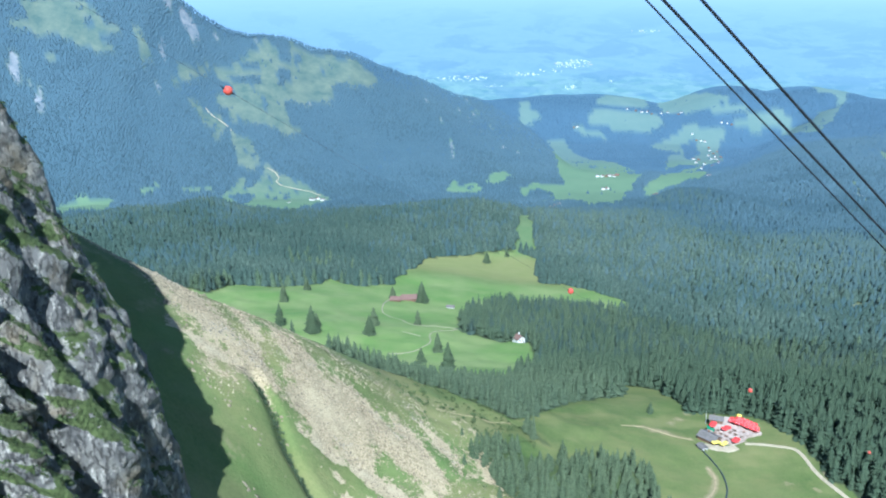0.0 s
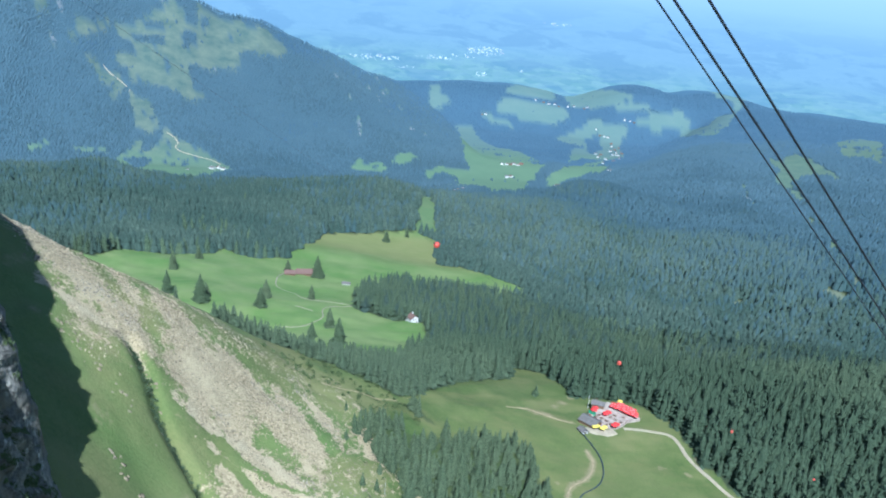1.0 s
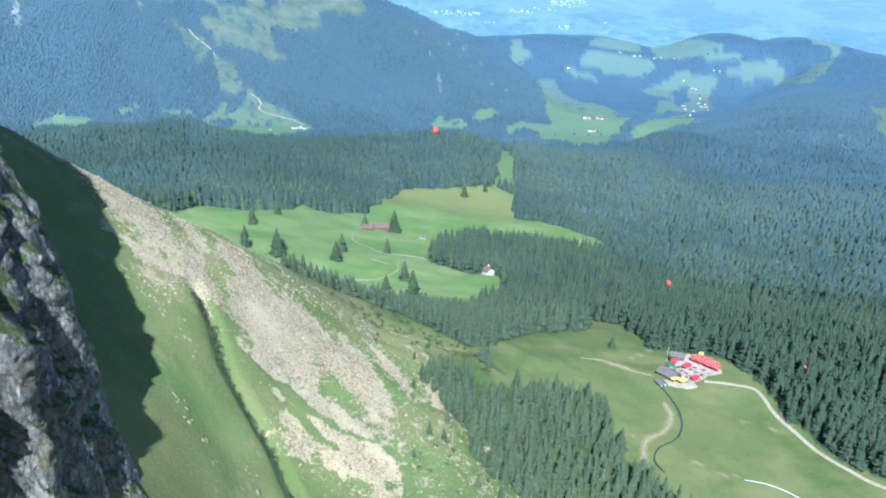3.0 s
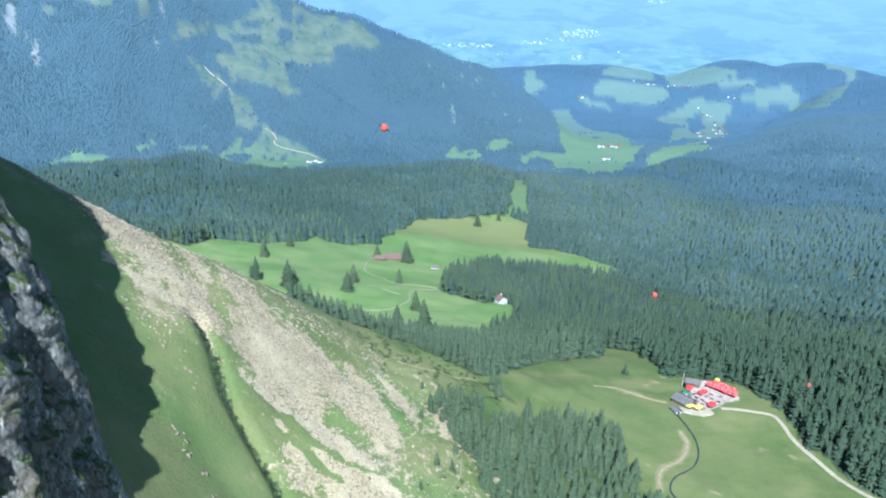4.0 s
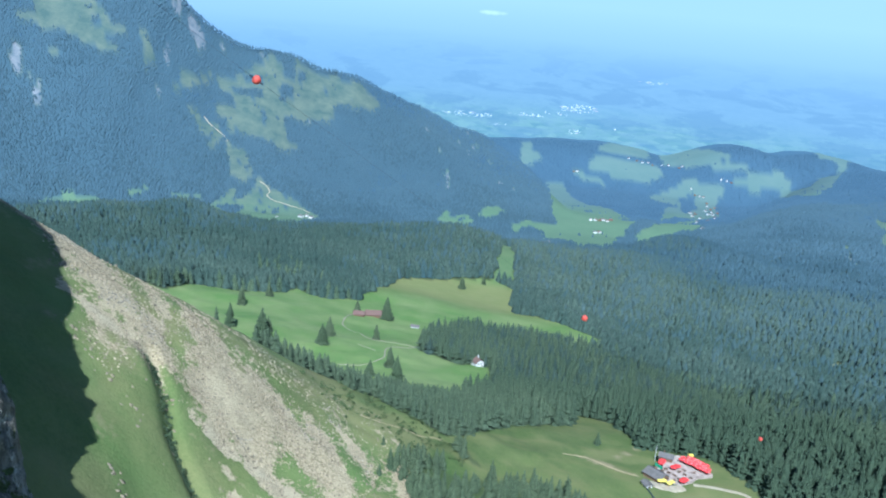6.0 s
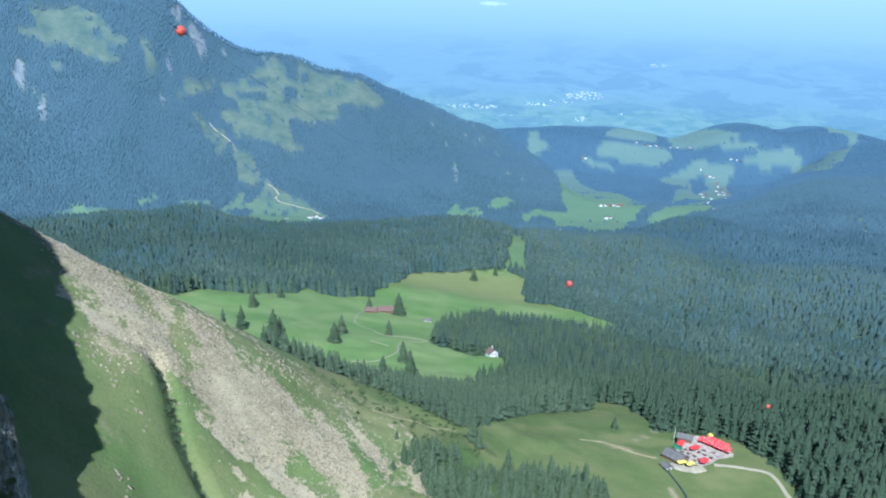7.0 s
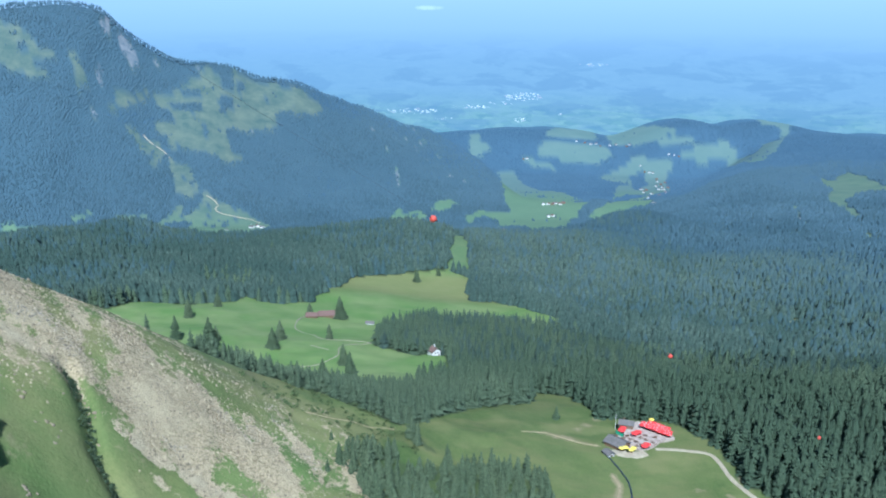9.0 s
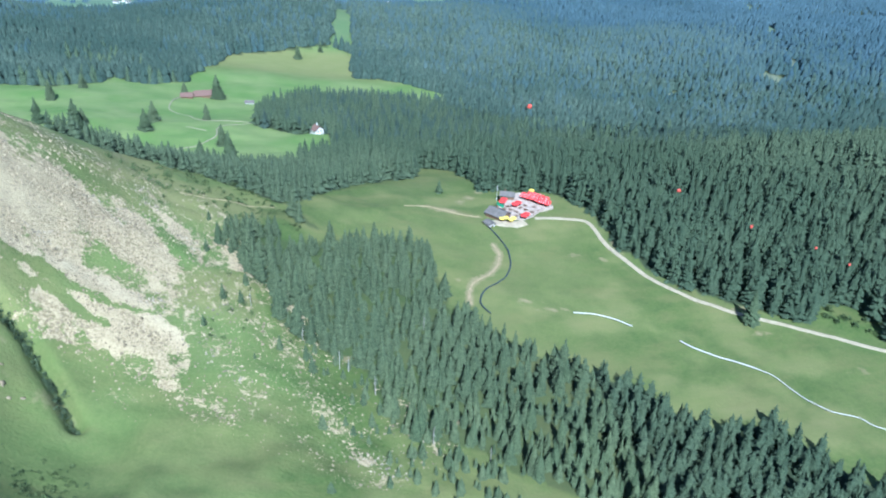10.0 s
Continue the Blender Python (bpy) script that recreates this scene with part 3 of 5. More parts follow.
def scree_mask(x, y):
    """How bare and stony the slope is, 0 to 1."""
    total = np.zeros(np.shape(x))
    for k in range(6):
        dx, dy = 5 * math.cos(k * 1.047), 5 * math.sin(k * 1.047)
        total += inside(x + dx, y + dy, SCREE_FIELD, 6, 22) * 0.62 + inside(x + dx, y + dy, STONY_GRASS, 8, 22) * 0.28
    total += 3.2 * np.exp(-(((x + 86) / 11) ** 2 + ((y - 311) / 15) ** 2))
    total += 3.4 * np.exp(-((line_distance(x + 2 * value_noise(x, y, 9, 211), y, PALE_BAND) / 3.2) ** 2)) + 3.0 * inside(x, y, BOULDER_FIELD, 3, 12)
    stripes = value_noise(x * 0.85 + y * 0.52, (x * 0.52 - y * 0.85) * 0.22, 7, 201)
    total += 1.6 * inside(x, y, STONY_RIM, 6, 20) + 1.5 * inside(x, y, SCREE_LOWER, 7, 14)
    turf = np.exp(-((line_distance(x + 1.5 * value_noise(x, y, 9, 207), y, TURF_STREAK) / 2.6) ** 2)) + np.exp(-((line_distance(x, y, TURF_RIB) / 1.9) ** 2))
    return np.clip(total / 6 * (1.0 + 0.7 * stripes + 0.28 * fractal(x, y, 18, 205, 3)) - turf, 0, 1)


def wooded(x, y):
    clear = inside(x, y, ALP, 6, 24) | inside(x, y, INN_MEADOW, 2.5, 12) | inside(x, y, OPEN_SLOPE, 5, 16)
    far = np.hypot(x, y) > 900
    for polygon in CLEARINGS:
        clear |= far & inside(x, y, polygon, 7, 30)
    for polygon in COPSES:
        clear &= ~(far & inside(x, y, polygon, 8, 30))
    for polygon in GAPS:
        clear |= inside(x, y, polygon)
    clear |= far & (crag_mask(x, y) > 0.45)
    # trees and hedges scattered over the clearings
    clear &= ~((y > 2300) & (x < -200) & (value_noise(x, y, 13, 75) + 0.7 * value_noise(x, y, 80, 76) > 0.93))
    clear &= ~((x > 0) & (y > 2150) & (value_noise(x, y, 15, 77) + 0.5 * value_noise(x, y, 120, 78) > 1.02))
    return ~clear


# ---- ground, backdrop ----
def arrays_mesh(name, verts, faces, material, smooth_faces=False):
    """A mesh from arrays of corners and of triangles or quads."""
    mesh = bpy.data.meshes.new(name)
    verts, faces = np.asarray(verts, np.float32), np.asarray(faces, np.int32)
    count, sides = faces.shape
    mesh.vertices.add(len(verts))
    mesh.vertices.foreach_set("co", verts.ravel())
    mesh.loops.add(count * sides)
    mesh.loops.foreach_set("vertex_index", faces.ravel())
    mesh.polygons.add(count)
    mesh.polygons.foreach_set("loop_start", np.arange(count, dtype=np.int32) * sides)
    if smooth_faces:
        mesh.polygons.foreach_set("use_smooth", np.ones(count, bool))
    mesh.update(calc_edges=True)
    mesh.materials.append(material)
    return mesh


def grid_faces(rows, columns, closed=False):
    i = np.arange(rows - 1)[:, None] * columns
    j = np.arange(columns if closed else columns - 1)[None, :]
    k = (j + 1) % columns
    return np.stack([i + j, i + k, i + columns + k, i + columns + j], -1).reshape(-1, 4)


azimuths = np.radians(np.concatenate([np.arange(-180, -42, 4.0), np.arange(-42, -34, 0.8), np.arange(-34, 42, 0.24), np.arange(42, 50, 0.8), np.arange(50, 180, 4.0)]))
radii = np.concatenate([[0.5, 20, 45, 70, 95, 115], np.geomspace(130, 900, 270), np.geomspace(907, 4890, 160)])
rr, aa = np.meshgrid(radii, azimuths, indexing="ij")
gx, gy = (rr * np.sin(aa)).ravel(), (rr * np.cos(aa)).ravel()
gz = height(gx, gy)
sc = scree_mask(gx, gy)
gz = gz + sc * 0.55 * fractal(gx, gy, 4, 81, 2)
ground = new("ground", arrays_mesh("ground", np.stack([gx, gy, gz], 1), grid_faces(len(radii), len(azimuths), True)[:, ::-1], GROUND, True))
tagged(ground, "green alpine meadows, pale scree and forest floor", "ground", kind="structure")


def layer(mesh, name, values):
    mesh.attributes.new(name, "FLOAT", "POINT").data.foreach_set("value", np.asarray(values, np.float32))


woods = wooded(gx, gy)
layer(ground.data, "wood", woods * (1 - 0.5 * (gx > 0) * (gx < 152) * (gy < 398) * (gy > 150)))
layer(ground.data, "scree", sc)
# distance masks for the haze painted into the ground colour
layer(ground.data, "floor_haze", smooth(1700, 2500, np.hypot(gx, gy)))
layer(ground.data, "pale", np.exp(-((line_distance(gx, gy, PALE_BAND) / (3.0 + 1.2 * value_noise(gx, gy, 8, 209))) ** 2)))
# also puts some haze on GLADE_P and the clearings to the right
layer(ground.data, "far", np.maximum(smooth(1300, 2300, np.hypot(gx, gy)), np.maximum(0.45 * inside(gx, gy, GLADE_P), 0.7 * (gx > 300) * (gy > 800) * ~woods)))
slope = inside(gx, gy, OPEN_SLOPE) & (gy < 520)
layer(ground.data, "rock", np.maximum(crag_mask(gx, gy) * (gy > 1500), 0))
layer(ground.data, "lush", np.maximum(np.maximum(inside(gx, gy, ALP), 0.3 * (gy > 900)), slope * (0.38 + 0.4 * fractal(gx, gy, 30, 103, 3)) * smooth(60, 0, gx) * (0.35 + 0.65 * smooth(225, 290, gy))))
layer(ground.data, "steep", slope * smooth(60, -10, gx) * (0.75 + 0.35 * fractal(gx, gy, 18, 99, 3)))
layer(ground.data, "deep_haze", smooth(3000, 3900, np.hypot(gx, gy)))
patch = np.exp(-(((gx + 86) / 13) ** 2 + ((gy - 311) / 18) ** 2))
layer(ground.data, "dry", 0.7 * patch + slope * 0.22 * smooth(40, -20, gx) + slope * (0.35 + 0.4 * smooth(275, 320, gy)) * smooth(-0.15, 0.75, fractal(gx, gy, 26, 95, 4)) + smooth(960, 1060, gy + 20 * fractal(gx, gy, 60, 91)) * (1 - smooth(1130, 1180, gy)) * 0.8 + inside(gx, gy, INN_MEADOW) * (0.10 + 0.45 * smooth(0.0, 0.9, fractal(gx, gy, 20, 93, 4))) + 0.95 * smooth(2200, 2500, gy) * (gx < 0) + 0.5 * (gx > 480) * (gy > 900) * (gy < 0.75 * gx + 1700) * (gy < 3200))
BARE = [(175, 377, 4, 2.2), (140, 338, 5, 1.6), (152, 331, 9, 1.3), (115, 357, 2.5, 1.4), (233, 304, 5, 1.6), (257, 273, 5, 1.8), (138, 447, 4, 3), (132, 440, 3, 3), (219, 347, 4, 4),
        (198, 385, 1.6, 4), (233, 323, 5, 1.6), (61, 288, 4, 3), (95, 257, 5, 3), (94, 319, 3, 3), (145, 455, 3, 3), (122, 427, 9, 2), (188, 372, 3, 2)]
worn = np.exp(-((line_distance(gx, gy, [(138.5, 391), (139.6, 381), (136, 371), (131, 363), (124, 358), (120, 353), (117, 344), (116, 337)]) / 2.0) ** 2)) + 0.8 * np.exp(-((line_distance(gx, gy, [(104, 427), (114, 429), (122, 425), (129, 422), (138, 419)]) / 1.7) ** 2))
bare = worn + sum(1.0 * np.exp(-((gx - ex) / ew) ** 2 - ((gy - ey) / ed) ** 2) for ex, ey, ew, ed in BARE)
layer(ground.data, "earth", np.minimum(bare, 1.0) + 0.5 * patch + slope * 0.45 * smooth(30, -30, gx) * smooth(0.35, 0.9, fractal(gx, gy, 15, 97, 3)))

turn = np.linspace(-np.pi, np.pi, 181)[:-1]
rise = np.linspace(-640, 430, 24)
tt, hh = np.meshgrid(turn, rise)
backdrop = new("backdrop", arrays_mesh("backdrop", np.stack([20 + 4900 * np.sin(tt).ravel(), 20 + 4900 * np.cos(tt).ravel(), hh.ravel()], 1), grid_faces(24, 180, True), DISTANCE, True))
tagged(backdrop, "hazy blue lowland fading into the sky", "backdrop", kind="structure")


# ---- trees ----
def cones(tiers, points, seed, slim=0.20):
    """A simple spruce of height 1: ragged skirts, one above the other."""
    rng = np.random.RandomState(seed)
    verts, faces = [], []
    for k in range(tiers):
        low, top = 0.06 + 0.94 * k / tiers * 0.95, min(1.0, 0.06 + 0.94 * (k + 1.75) / tiers)
        wide = slim * (1 - 0.93 * (k / tiers) ** 1.1)
        base = len(verts)
        verts.append((rng.uniform(-0.01, 0.01), rng.uniform(-0.01, 0.01), top))
        for i in range(points):
            a = 2 * math.pi * (i + rng.uniform(-0.2, 0.2)) / points
            r = wide * (1.0 if i % 2 == 0 or points < 8 else 0.62) * rng.uniform(0.8, 1.2)
            verts.append((r * math.cos(a), r * math.sin(a), low + rng.uniform(-0.03, 0.03)))
        faces += [(base, base + 1 + i, base + 1 + (i + 1) % points) for i in range(points)]
    return np.array(verts), np.array(faces)


def whorls(levels, boughs, seed, slim=0.16):
    """A spruce crown of height 1: tiers of spreading, slightly drooping boughs round a dark inner core."""
    rng = np.random.RandomState(seed)
    verts, faces = [], []
    lean, full, taper = rng.uniform(-0.015, 0.015, 2), rng.uniform(0.85, 1.15), rng.uniform(0.62, 0.95)
    for k in range(levels):
        h = max((k + rng.uniform(-0.3, 0.3)) / levels, 0)
        z = 0.10 + 0.87 * h
        reach = slim * full * (1 - h) ** taper * rng.uniform(0.80, 1.15) + 0.010
        spin = rng.uniform(0, 6.28)
        count = boughs if h < 0.7 else max(4, boughs - 2)
        for i in range(count):
            a = spin + 2 * math.pi * (i + rng.uniform(-0.3, 0.3)) / count
            r = reach * rng.uniform(0.50, 1.30)
            w = 0.30 * r * rng.uniform(0.75, 1.25) + 0.005
            drop = 0.014 + 0.34 * r + rng.uniform(-0.008, 0.015)
            c, s = math.cos(a), math.sin(a)
            lift = z + rng.uniform(-0.4, 0.4) * 0.87 / levels
            base = len(verts)
            faces += [(base, base + 3, base + 1), (base, base + 2, base + 3)]
            for fwd, side, up in ((0.0, 0.0, 0.03), (0.62 * r, w, -drop * 0.85), (0.58 * r, -w, -drop * 0.85), (r, 0.0, -drop * 0.75)):
                verts.append((c * fwd - s * side + lean[0] * z, s * fwd + c * side + lean[1] * z, lift + up))
    base = len(verts)
    verts += [(lean[0], lean[1], 1.0)] + [(0.5 * slim * math.cos(a), 0.5 * slim * math.sin(a), 0.06) for a in (0.0, 1.57, 3.14, 4.71)]
    faces += [(base, base + 1 + i, base + 1 + (i + 1) % 4) for i in range(4)]
    return np.array(verts), np.array(faces)


def part(name, bm, material, parent, label=""):
    """Links a bmesh as one mesh under a thing or a part."""
    mesh = bpy.data.meshes.new(name)
    bm.normal_update()
    bm.to_mesh(mesh)
    bm.free()
    mesh.materials.append(material)
    ob = new(name, mesh)
    ob.parent = parent
    return tagged(ob, label) if label else ob


def part_arrays(name, verts, faces, material, parent):
    ob = new(name, arrays_mesh(name, verts, faces, material))
    ob.parent = parent
    return ob


def ring(bm, spine, widths, sides=8, capped=True):
    """A tapered round tube along a spine of points."""
    loops = []
    for k, (place, width) in enumerate(zip(spine, widths)):
        ahead = Vector(spine[min(k + 1, len(spine) - 1)]) - Vector(spine[max(k - 1, 0)])
        turn = ahead.to_track_quat("Z", "Y").to_matrix()
        loops.append([bm.verts.new(Vector(place) + turn @ Vector((width * math.cos(2 * math.pi * i / sides), width * math.sin(2 * math.pi * i / sides), 0))) for i in range(sides)])
    for low, high in zip(loops, loops[1:]):
        for i in range(sides):
            bm.faces.new((low[i], low[(i + 1) % sides], high[(i + 1) % sides], high[i]))
    if capped:
        bm.faces.new(loops[0][::-1]), bm.faces.new(loops[-1])


def scatter(variants, x, y, tall, wide, rng):
    """Copies of the variants, joined: corners and triangles."""
    z = height(x, y) - 0.3
    pick = rng.randint(0, len(variants), len(x))
    spin = rng.uniform(0, 2 * np.pi, len(x))
    all_verts, all_faces, all_tones, start = [], [], [], 0
    tone = np.clip(0.42 + 0.30 * fractal(x, y, 45, 171, 2) + 0.45 * fractal(x, y, 240, 173, 2) + rng.uniform(-0.22, 0.22, len(x)), 0, 1)
    for v, (verts, faces) in enumerate(variants):
        own = np.nonzero(pick == v)[0]
        if not len(own):
            continue
        c, s = np.cos(spin[own])[:, None], np.sin(spin[own])[:, None]
        px = (verts[:, 0] * c - verts[:, 1] * s) * (tall * wide)[own][:, None] + x[own][:, None]
        py = (verts[:, 0] * s + verts[:, 1] * c) * (tall * wide)[own][:, None] + y[own][:, None]
        pz = verts[:, 2] * tall[own][:, None] + z[own][:, None]
        all_verts.append(np.stack([px, py, pz], -1).reshape(-1, 3))
        all_faces.append((faces[None] + (np.arange(len(own)) * len(verts))[:, None, None] + start).reshape(-1, faces.shape[1]))
        all_tones.append(np.repeat(tone[own], len(verts)))
        start += len(own) * len(verts)
    return np.concatenate(all_verts), np.concatenate(all_faces), np.concatenate(all_tones)


def stand(nearest, farthest, spacing, seed, left=-33.5, right=42.0, loose=0.48):
    """Places of trees between two distances, about one to each square of that spacing."""
    rng = np.random.RandomState(seed)
    u = np.arange(-farthest, farthest, spacing)
    v = np.arange(0, farthest, spacing)
    x, y = np.meshgrid(u, v)
    x = (x + rng.uniform(-loose, loose, x.shape) * spacing).ravel()
    y = (y + rng.uniform(-loose, loose, y.shape) * spacing).ravel()
    r, a = np.hypot(x, y), np.degrees(np.arctan2(x, y))
    keep = (r > nearest) & (r <= farthest) & (a > left) & (a < right)
    x, y = x[keep], y[keep]
    keep = wooded(x, y)
    behind = (y > 1480) & (y < 2150) & (x < 250)          # woods thinned in the dip behind the rise, out of the camera's view
    keep &= ~behind | (rng.uniform(0, 1, len(x)) < 0.3)
    return x[keep], y[keep], rng


def woods_mesh(name, label, variants, material, x, y, tall, wide, rng):
    verts, faces, tones = scatter(variants, x, y, tall, wide, rng)
    ob = new(name, arrays_mesh(name, verts, faces, material, name in ("valley_forest", "distant_forest")))
    layer(ob.data, "tone", tones)
    return tagged(ob, label, "forest", kind="stuff")


def tree_height(x, y, rng, low, high):
    young = 1 - 0.28 * smooth(405, 425, y) * (1 - smooth(495, 540, y)) * smooth(-150, -100, x) * (1 - smooth(46, 80, x))
    young = young * (1 - 0.38 * (y < 330 - 0.45 * (x - 100)) * (x > 90))
    return rng.uniform(low, high, len(x)) * (1 + 0.10 * fractal(x, y, 45, 101, 3) + 0.14 * fractal(x, y, 130, 105, 2)) * young


def young_spots(count, seed):
    """Places on the open slope near the stand, thinner with distance from it."""
    rng = np.random.RandomState(seed)
    x, y = rng.uniform(5, 110, count), rng.uniform(215, 372, count)
    edge = 66 - 0.42 * (y - 262)
    keep = inside(x, y, OPEN_SLOPE) & (rng.uniform(0, 1, count) < np.exp(-np.clip(edge - x, 0, None) / 9.0)) & ~wooded(x, y)
    return x[keep], y[keep], rng


def in_edge_stand(x, y):
    """The stretch of the plan whose trees stand singly: the strip of forest below the stony slope."""
    return (x > 0) & (x < 152) & (y > 180) & (y < 398)


x, y, rng = stand(150, 560, 4.5, 1, right=50.0)
own = in_edge_stand(x, y)
x, y = x[~own], y[~own]
ex, ey, erng = stand(150, 430, 3.5, 7, right=50.0, loose=0.8)
own = in_edge_stand(ex, ey) & (erng.uniform(0, 1, len(ex)) < 0.8 + 0.25 * fractal(ex, ey, 18, 177, 2))
EDGE_TREES = np.stack([ex[own], ey[own]], 1)
woods_mesh("near_forest", "dense dark green spruce forest on the plateau", [whorls(13, 8, s, 0.175) for s in range(14)], WOODS, x, y, tree_height(x, y, rng, 13, 20), rng.uniform(1.05, 1.5, len(x)), rng)
# woods from clear to hazy: the haze is painted by swapping bluer materials
HAZE_STEPS = [(WOODS, "dark green"), (FAINT_HAZE_WOODS, "faintly hazed green"), (TEAL_HAZE_WOODS, "hazed teal"), (COOL_HAZE_WOODS, "haze-blued green"), (BLUISH_HAZE_WOODS, "softly hazed green"), (FAR_HAZE_WOODS, "haze-blue"), (DISTANT_HAZE_WOODS, "pale haze-tinted")]
for name, where, near, far, spacing, seed, models, low, high in (
        ("middle_forest", "round the alp", 560, 900, 5.5, 2, [whorls(8, 5, s, 0.23) for s in range(10)], 12, 21),
        ("upper_forest", "on the rise behind the alp", 900, 1700, 5.8, 3, [cones(2, 6, s, 0.25) for s in range(10)], 11, 21),
        ("valley_forest", "on the mountain and shoulder across the valley", 1700, 3400, 7.2, 4, [cones(1, 4, s, 0.30) for s in range(8)], 7, 12)):
    x, y, rng = stand(near, far, spacing, seed)
    # distance and a shift on the right shoulder set each tree's haze tint
    haze_grade = np.interp(np.hypot(x, y), (500, 850, 950, 1420, 1560, 1800, 3000, 3700), (0, 0.35, 0.8, 1.2, 1.8, 2.2, 3.1, 4.0)) + rng.uniform(-0.35, 0.35, len(x)) + 0.3 * fractal(x, y, 160, 175, 2) + 0.55 * smooth(150, 700, x) * smooth(650, 1100, y) - 0.35 * smooth(250, 500, x) * smooth(1200, 1600, y) * (y < 2800)
    haze_grade = np.clip(np.round(np.interp(haze_grade, (0, 1, 2, 3, 4), (0, 1, 3, 5, 6))), 0, 6)
    for k, (material, tint) in enumerate(HAZE_STEPS):
        own = haze_grade == k
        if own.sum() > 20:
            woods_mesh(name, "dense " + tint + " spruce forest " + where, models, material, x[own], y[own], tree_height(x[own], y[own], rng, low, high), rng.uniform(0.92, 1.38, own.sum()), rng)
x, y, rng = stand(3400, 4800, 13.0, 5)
woods_mesh("distant_forest", "forest blued by painted haze on the hills beyond the village", [cones(1, 4, s, 0.45) for s in range(6)], DISTANT_HAZE_WOODS, x, y, tree_height(x, y, rng, 6, 10), rng.uniform(0.9, 1.4, len(x)), rng)


def spruce(seed, tall):
    """A single spruce with trunk, some bare limbs and a crown of drooping boughs."""
    top = new("spruce")
    verts, faces = whorls(26, 12, 300 + seed, 0.165)
    part_arrays("crown", verts * tall, faces, NEEDLES, top)
    bm = bmesh.new()
    ring(bm, [(0, 0, -0.6), (0, 0, 0.3 * tall), (0, 0, 0.97 * tall)], [0.020 * tall, 0.012 * tall, 0.002 * tall], 7)
    part("trunk", bm, BARK, top)
    rng = np.random.RandomState(seed)
    for k in range(5):
        a, z = rng.uniform(0, 6.28), tall * rng.uniform(0.04, 0.16)
        bm = bmesh.new()
        ring(bm, [(0, 0, z), (math.cos(a) * 0.05 * tall, math.sin(a) * 0.05 * tall, z + 0.1), (math.cos(a) * 0.10 * tall, math.sin(a) * 0.10 * tall, z - 0.25)], [0.07, 0.05, 0.02], 4)
        part("limb", bm, BARK, top)
    return tagged(top, "dark green spruce with drooping boughs", "tree")


rng = np.random.RandomState(77)
MODELS = [spruce(k, 22.0) for k in range(5)]
spots = EDGE_TREES[np.argsort(EDGE_TREES[:, 1] + 0.5 * EDGE_TREES[:, 0])]
singles, rest = spots[:165], spots[165:]
for k, (sx, sy) in enumerate(singles):
    size = rng.uniform(0.22, 0.60) * (0.8 + 0.2 * float(smooth(0, 26, sx - 28 - 0.6 * (300 - sy))))
    place = pose(sx, sy, float(height(sx, sy)) - 0.2, rng.uniform(-2, 2), rng.uniform(-2, 2), rng.uniform(0, 360))
    tree = MODELS[k % 5] if k < 5 else copy_thing(MODELS[k % 5], place)
    tree.matrix_basis = place @ Matrix.Diagonal((size * rng.uniform(0.85, 1.15), size * rng.uniform(0.85, 1.15), size, 1))
    tagged(tree, "dark green spruce in the dense stand below the scree", group="spruces below the stony slope")
if len(rest):
    woods_mesh("edge_forest", "dense spruce stand beside the inn meadow", [whorls(17, 9, s, 0.18) for s in range(10)], YOUNG, rest[:, 0], rest[:, 1], 4.5 + 9.5 * rng.uniform(0, 1, len(rest)) ** 1.2, rng.uniform(0.9, 1.5, len(rest)), rng)

x, y, rng = young_spots(900, 83)
for k, (sx, sy) in enumerate(list(zip(x, y))[:112]):
    size = rng.uniform(0.10, 0.34)
    tree = copy_thing(MODELS[k % 5], Matrix())
    tree.matrix_basis = pose(sx, sy, float(height(sx, sy)) - 0.1, 0, 0, rng.uniform(0, 360)) @ Matrix.Diagonal((size * 1.25, size * 1.25, size, 1))
    tagged(tree, "young green spruce growing between the stones", group="young spruces on the stony slope")

# solitary trees on the alp and before the inn: place and height
# the last entry is added in place of a small dark patch on the grass
LONE = [(-141, 696, 22.4), (-111, 680, 26.4), (-109, 696, 14.5), (-62, 684, 19.2), (-61, 722, 19.2), (-53, 882, 14.8), (-21, 869, 26.6), (-22, 747, 15.9), (-3, 643, 18.6), (5, 592, 23.8), (-16, 610, 14.1), (-159, 811, 20.5), (-146, 878, 16.8), (63, 1119, 19.4), (93, 1150, 15.8), (123, 453, 8.5), (232, 312, 17), (50, 218.6, 4.5)]
for sx, sy, tall in LONE:
    size = tall / 22
    tree = copy_thing(MODELS[int(tall) % 5], pose(sx, sy, float(height(sx, sy)) - 0.2, 0, 0, rng.uniform(0, 360)))
    tree.matrix_basis = tree.matrix_basis @ Matrix.Diagonal((1, 1, 1, 1))
    tree.scale = (size * 1.5, size * 1.5, size * 0.98)
    tagged(tree, "solitary dark spruce standing in the green pasture", group="solitary spruces on the pasture")


